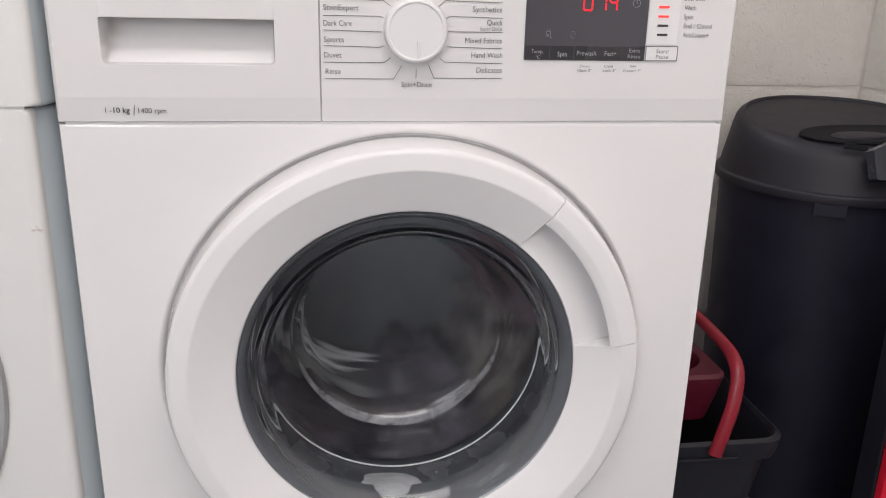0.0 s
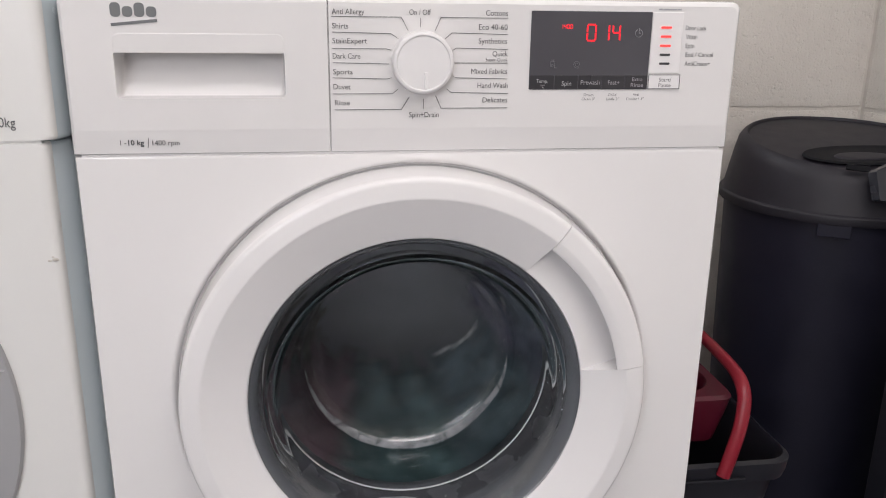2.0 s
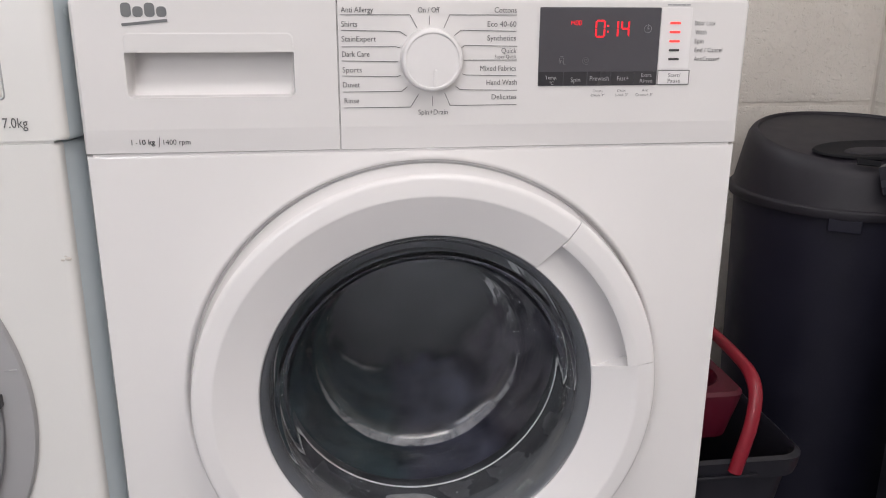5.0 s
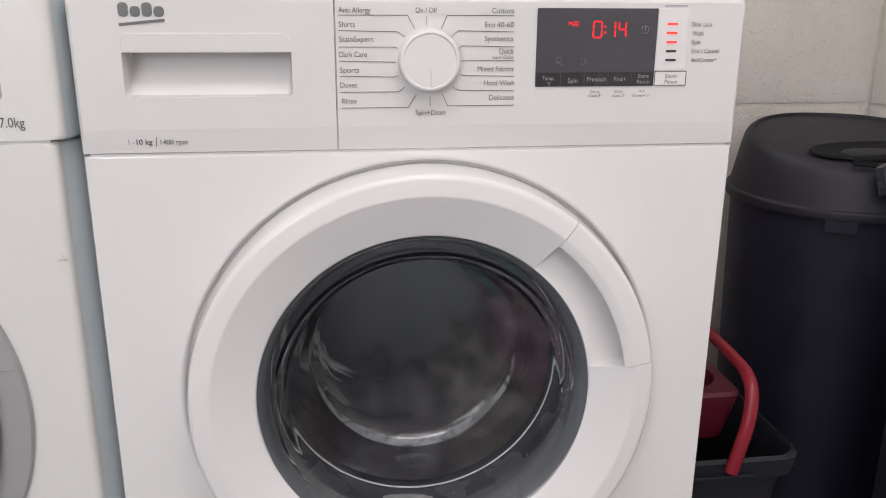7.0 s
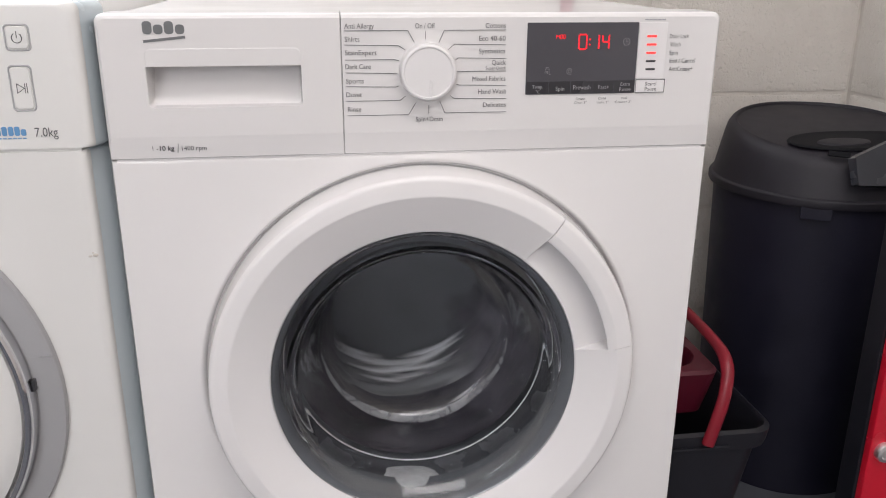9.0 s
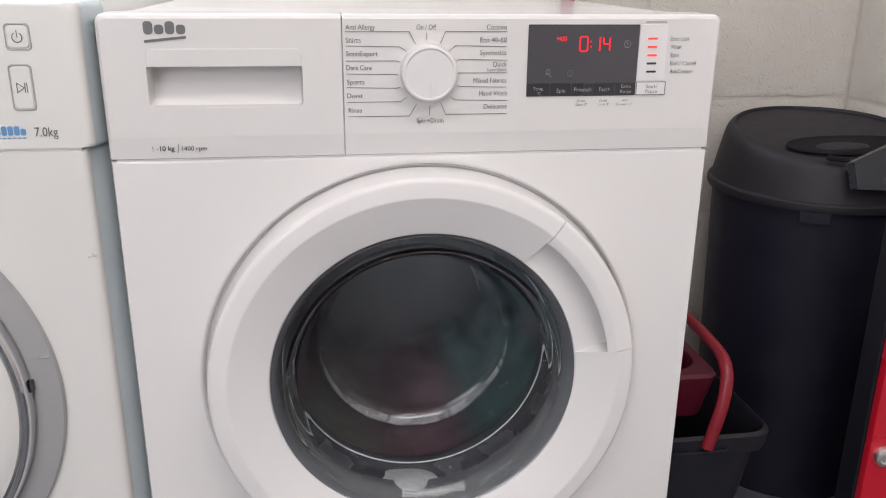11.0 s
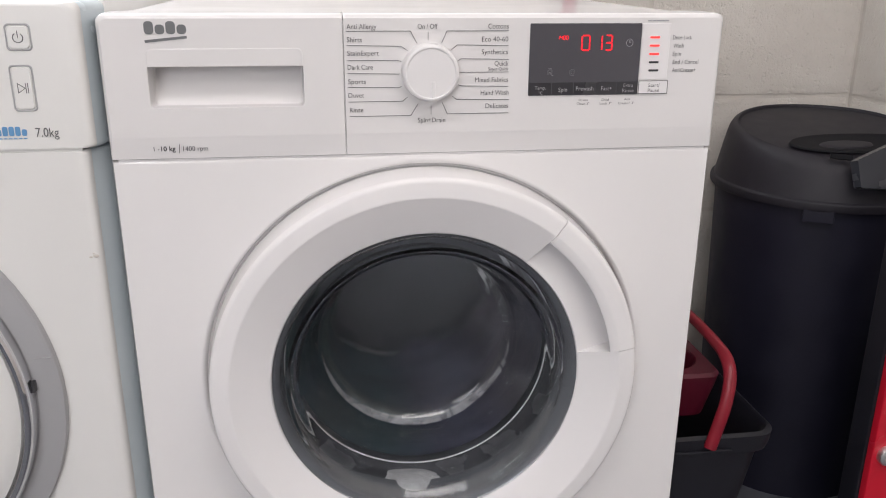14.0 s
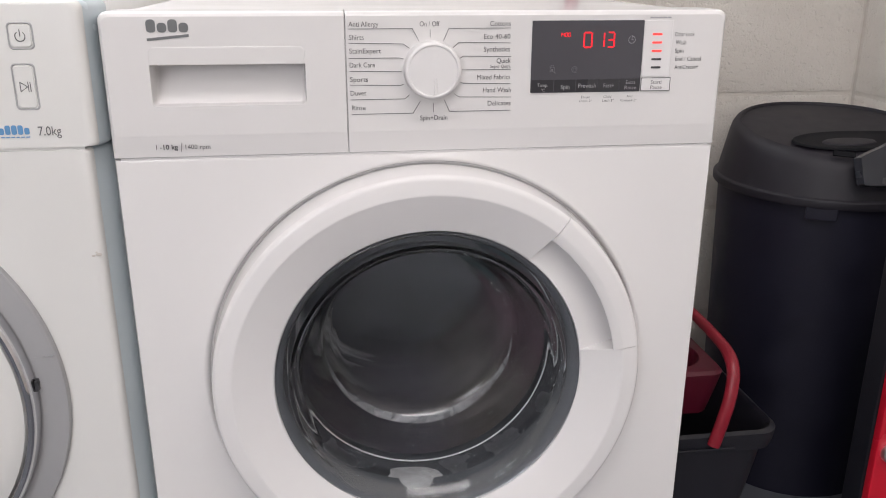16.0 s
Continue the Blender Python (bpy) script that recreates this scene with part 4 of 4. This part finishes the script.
lever = loops([[(x, y, z) for y, z in ((-0.006, low), (0.010, low), (0.014, high), (-0.003, high))] for x, low, high in ((-0.060, -0.018, 0.021), (-0.058, -0.020, 0.023), (0.020, -0.026, 0.050), (0.060, -0.026, 0.056), (0.062, -0.024, 0.054))], True, True)
flap = part("opening_tab", lever, clear_tab, bin_, "glossy black opening tab")
flap.matrix_basis = Matrix.Translation((BX + 0.001, BY - 0.177, 0.592)) @ pose(0, 0, 0, -18, 0, 5)
slot = part("hinge_slot", block(-0.016, 0.016, -0.003, 0.003, -0.004, 0.004, 0.001), shade_black, lid)
slot.matrix_basis = Matrix.Translation((BX - 0.062, BY - 0.142, 0.6105)) @ pose(0, 0, 0, -20, 4, -20)

# ---- mop bucket ----
bucket = thing("mop_bucket", 0.375, 0.24, 0, "charcoal plastic mop bucket with red handle and wringer", "bucket")


def bucket_ring(x0, x1, y0, y1, z, r=0.03):
    return [(x, y, z) for x, _, y in rect_ring(x0, x1, y0, y1, 0, r, 8)]


part("body", loops([bucket_ring(0.285, 0.440, 0.125, 0.365, 0.0), bucket_ring(0.263, 0.477, 0.100, 0.390, 0.262), bucket_ring(0.257, 0.485, 0.092, 0.398, 0.266), bucket_ring(0.256, 0.487, 0.090, 0.400, 0.276), bucket_ring(0.255, 0.488, 0.088, 0.401, 0.292), bucket_ring(0.260, 0.483, 0.094, 0.396, 0.295), bucket_ring(0.264, 0.479, 0.098, 0.392, 0.288), bucket_ring(0.290, 0.436, 0.130, 0.360, 0.010)], True, True), charcoal, bucket, "charcoal bucket with a rolled rim")
part("rim_rib", block(0.30, 0.42, 0.0855, 0.090, 0.272, 0.276, 0.001), charcoal, bucket)
part("handle", tube([(0.387, 0.083, 0.283), (0.394, 0.083, 0.312), (0.404, 0.085, 0.352), (0.411, 0.098, 0.392), (0.414, 0.150, 0.404), (0.414, 0.330, 0.406), (0.411, 0.392, 0.392), (0.396, 0.407, 0.308), (0.388, 0.407, 0.276)], 0.0085, 14, 0.8), red_plastic, bucket, "red plastic carrying handle")
wringer = loops([bucket_ring(0.272, 0.420, 0.165, 0.330, 0.284, 0.02), bucket_ring(0.268, 0.428, 0.152, 0.340, 0.335, 0.02), bucket_ring(0.267, 0.431, 0.150, 0.342, 0.350, 0.02), bucket_ring(0.270, 0.427, 0.154, 0.338, 0.3545, 0.018), bucket_ring(0.324, 0.414, 0.168, 0.258, 0.3550, 0.044), bucket_ring(0.327, 0.411, 0.171, 0.255, 0.3510, 0.041), bucket_ring(0.336, 0.402, 0.180, 0.246, 0.290, 0.032)], True, True)
part("wringer", wringer, dark_red, bucket, "red wringer basket with a round hole")
part("wringer_post", block(0.330, 0.390, 0.30, 0.385, 0.20, 0.284, 0.004), dark_red, bucket)

# ---- red cabinet ----
cab = thing("red_cabinet", 0.775, 0.13, 0, "red painted metal cabinet with a chrome lock", "cabinet")
part("carcass", block(0.635, 0.915, 0.112, 0.150, 0.0, 0.62, 0.004), slate, cab, "slate metal side with its shade put into the colour")
red_door = part("door", block(0.638, 0.915, 0.098, 0.112, 0.012, 0.618, 0.003), red_paint, cab, "red metal door")
part("lock", turned([(0.0150, 0.098), (0.0150, 0.093), (0.0135, 0.0895), (0.0090, 0.0880), (0.0072, 0.0900), (0.0030, 0.0900)], 0.659, 0.240, 32, False, True), satin_metal, red_door, "round chrome lock")

# ---- mop pole behind the washing machine ----
pole = thing("mop_pole", 0.33, 0.63, 0, "red mop pole standing behind the washing machine", "mop")
part("shaft", tube([(0.36, 0.60, 0.02), (0.335, 0.625, 0.7), (0.315, 0.655, 1.15)], 0.012, 14), red_plastic, pole)
part("socket", upright([(0.03, 0.0), (0.03, 0.02), (0.016, 0.05), (0.014, 0.09)], 0.36, 0.60, 24, True, True), charcoal, pole)

# ---- wall blocks ----
BL, BH, JOINT = 0.450, 0.225, 0.009


def brick_mesh(seed, long):
    bm = bmesh.new()
    nx, nz = 10, 6
    hx, hz = (long - JOINT) / 2, (BH - JOINT) / 2
    grid = []
    for j in range(nz + 1):
        row = []
        for i in range(nx + 1):
            x, z = -hx + 2 * hx * i / nx, -hz + 2 * hz * j / nz
            edge = i in (0, nx) or j in (0, nz)
            n = noise.noise(Vector((x * 11, seed, z * 11)))
            row.append(bm.verts.new((x + (0.002 * n if edge else 0), (0.0040 if edge else 0.0) + 0.0012 * n, z + (0.002 * n if edge else 0))))
        grid.append(row)
    for a, b in zip(grid, grid[1:]):
        for i in range(nx):
            bm.faces.new((a[i], a[i + 1], b[i + 1], b[i]))
    rim = [e for e in bm.edges if e.is_boundary]
    for v in bmesh.ops.extrude_edge_only(bm, edges=rim)["geom"]:
        if isinstance(v, bmesh.types.BMVert):
            v.co.y = 0.012
    return mesh_of("block", bm, block_mat, 80)


brick_meshes = [brick_mesh(s, BL) for s in (1.3, 4.7, 9.1)]
BED = 0.6475


def course_blocks(wall, along, row):
    """One course on the back wall (along x) or the side wall (along y)."""
    z = BED + BH * row + BH / 2
    for col in range(-5, 3):
        if along == "x":
            x = 0.503 + BL * col + BL / 2 - (BL / 2 if row % 2 else 0) - (0.178 if row == -1 else 0)
            long = min(x + BL / 2, EAST + 0.004) - (x - BL / 2)
            if long < 0.06:
                continue
            data = random.choice(brick_meshes) if long > BL - 0.01 else brick_mesh(col + row, long)
            at, turn = (x - BL / 2 + long / 2, BACK, z), 0
        else:
            y = BACK - BL / 2 - BL * (col + 5) + (BL / 2 if row % 2 else 0)
            long = min(y + BL / 2, BACK - 0.002) - (y - BL / 2)
            data = random.choice(brick_meshes) if long > BL - 0.01 else brick_mesh(col + row + 20, long)
            at, turn = (EAST, y - BL / 2 + long / 2, z), -90
        ob = new("block", data)
        ob.parent, ob.location, ob.rotation_euler = wall, at, (0, 0, radians(turn))


for row in range(-2, 3):
    course_blocks(wall_back, "x", row)
    course_blocks(wall_side, "y", row)


def motions():
    """The turning drum and its laundry, and the masks added over the display's bars."""
    knots = [(0, 130), (2.4, 1592), (7.0, 4470), (7.6, 4836), (8.0, 5078), (8.6, 5529), (9.0, 5850), (11.3, 8070), (11.5, 8272), (12.5, 9471), (12.8, 9851), (13.0, 10100), (13.5, 10795), (14.1, 11635), (14.3, 11915), (15.0, 12975), (15.5, 13768), (15.7, 14071), (15.9, 14391), (16.0, 14551)]
    times, turns = zip(*knots)
    rows = [k / 30 for k in range(481)]
    angle = [float(np.interp(t, times, turns)) for t in rows]
    for ob in [drum] + GARMENTS:
        y = -0.27 if ob == drum else 0
        walk(ob, [(t, pose(CX, y, CZ, 0, a, 0)) for t, a in zip(rows, angle)])
    change = 12.2667
    for ob, at, dz_before, dz_after in ((mask_top, mask_top_at, 0, 0.0045), (mask_low, mask_low_at, 0, -0.0045), (mask_side, mask_side_at, 0.0105, 0)):
        x, y, z = at
        walk(ob, [(0, pose(x, y, z + dz_before)), (change, pose(x, y, z + dz_before)), (change + 1 / 30, pose(x, y, z + dz_after)), (16, pose(x, y, z + dz_after))])
    x, y, z = mask_colon_at
    keys = [(0, 0)]
    for k in range(8):
        keys += [(2 * k + 1 / 30, 0), (2 * k + 2 / 30, -0.0125), (2 * k + 1.1667, -0.0125), (2 * k + 1.2, 0)]
    keys.append((16, 0))
    walk(mask_colon, [(t, pose(x, y, z + d)) for t, d in keys])


motions()
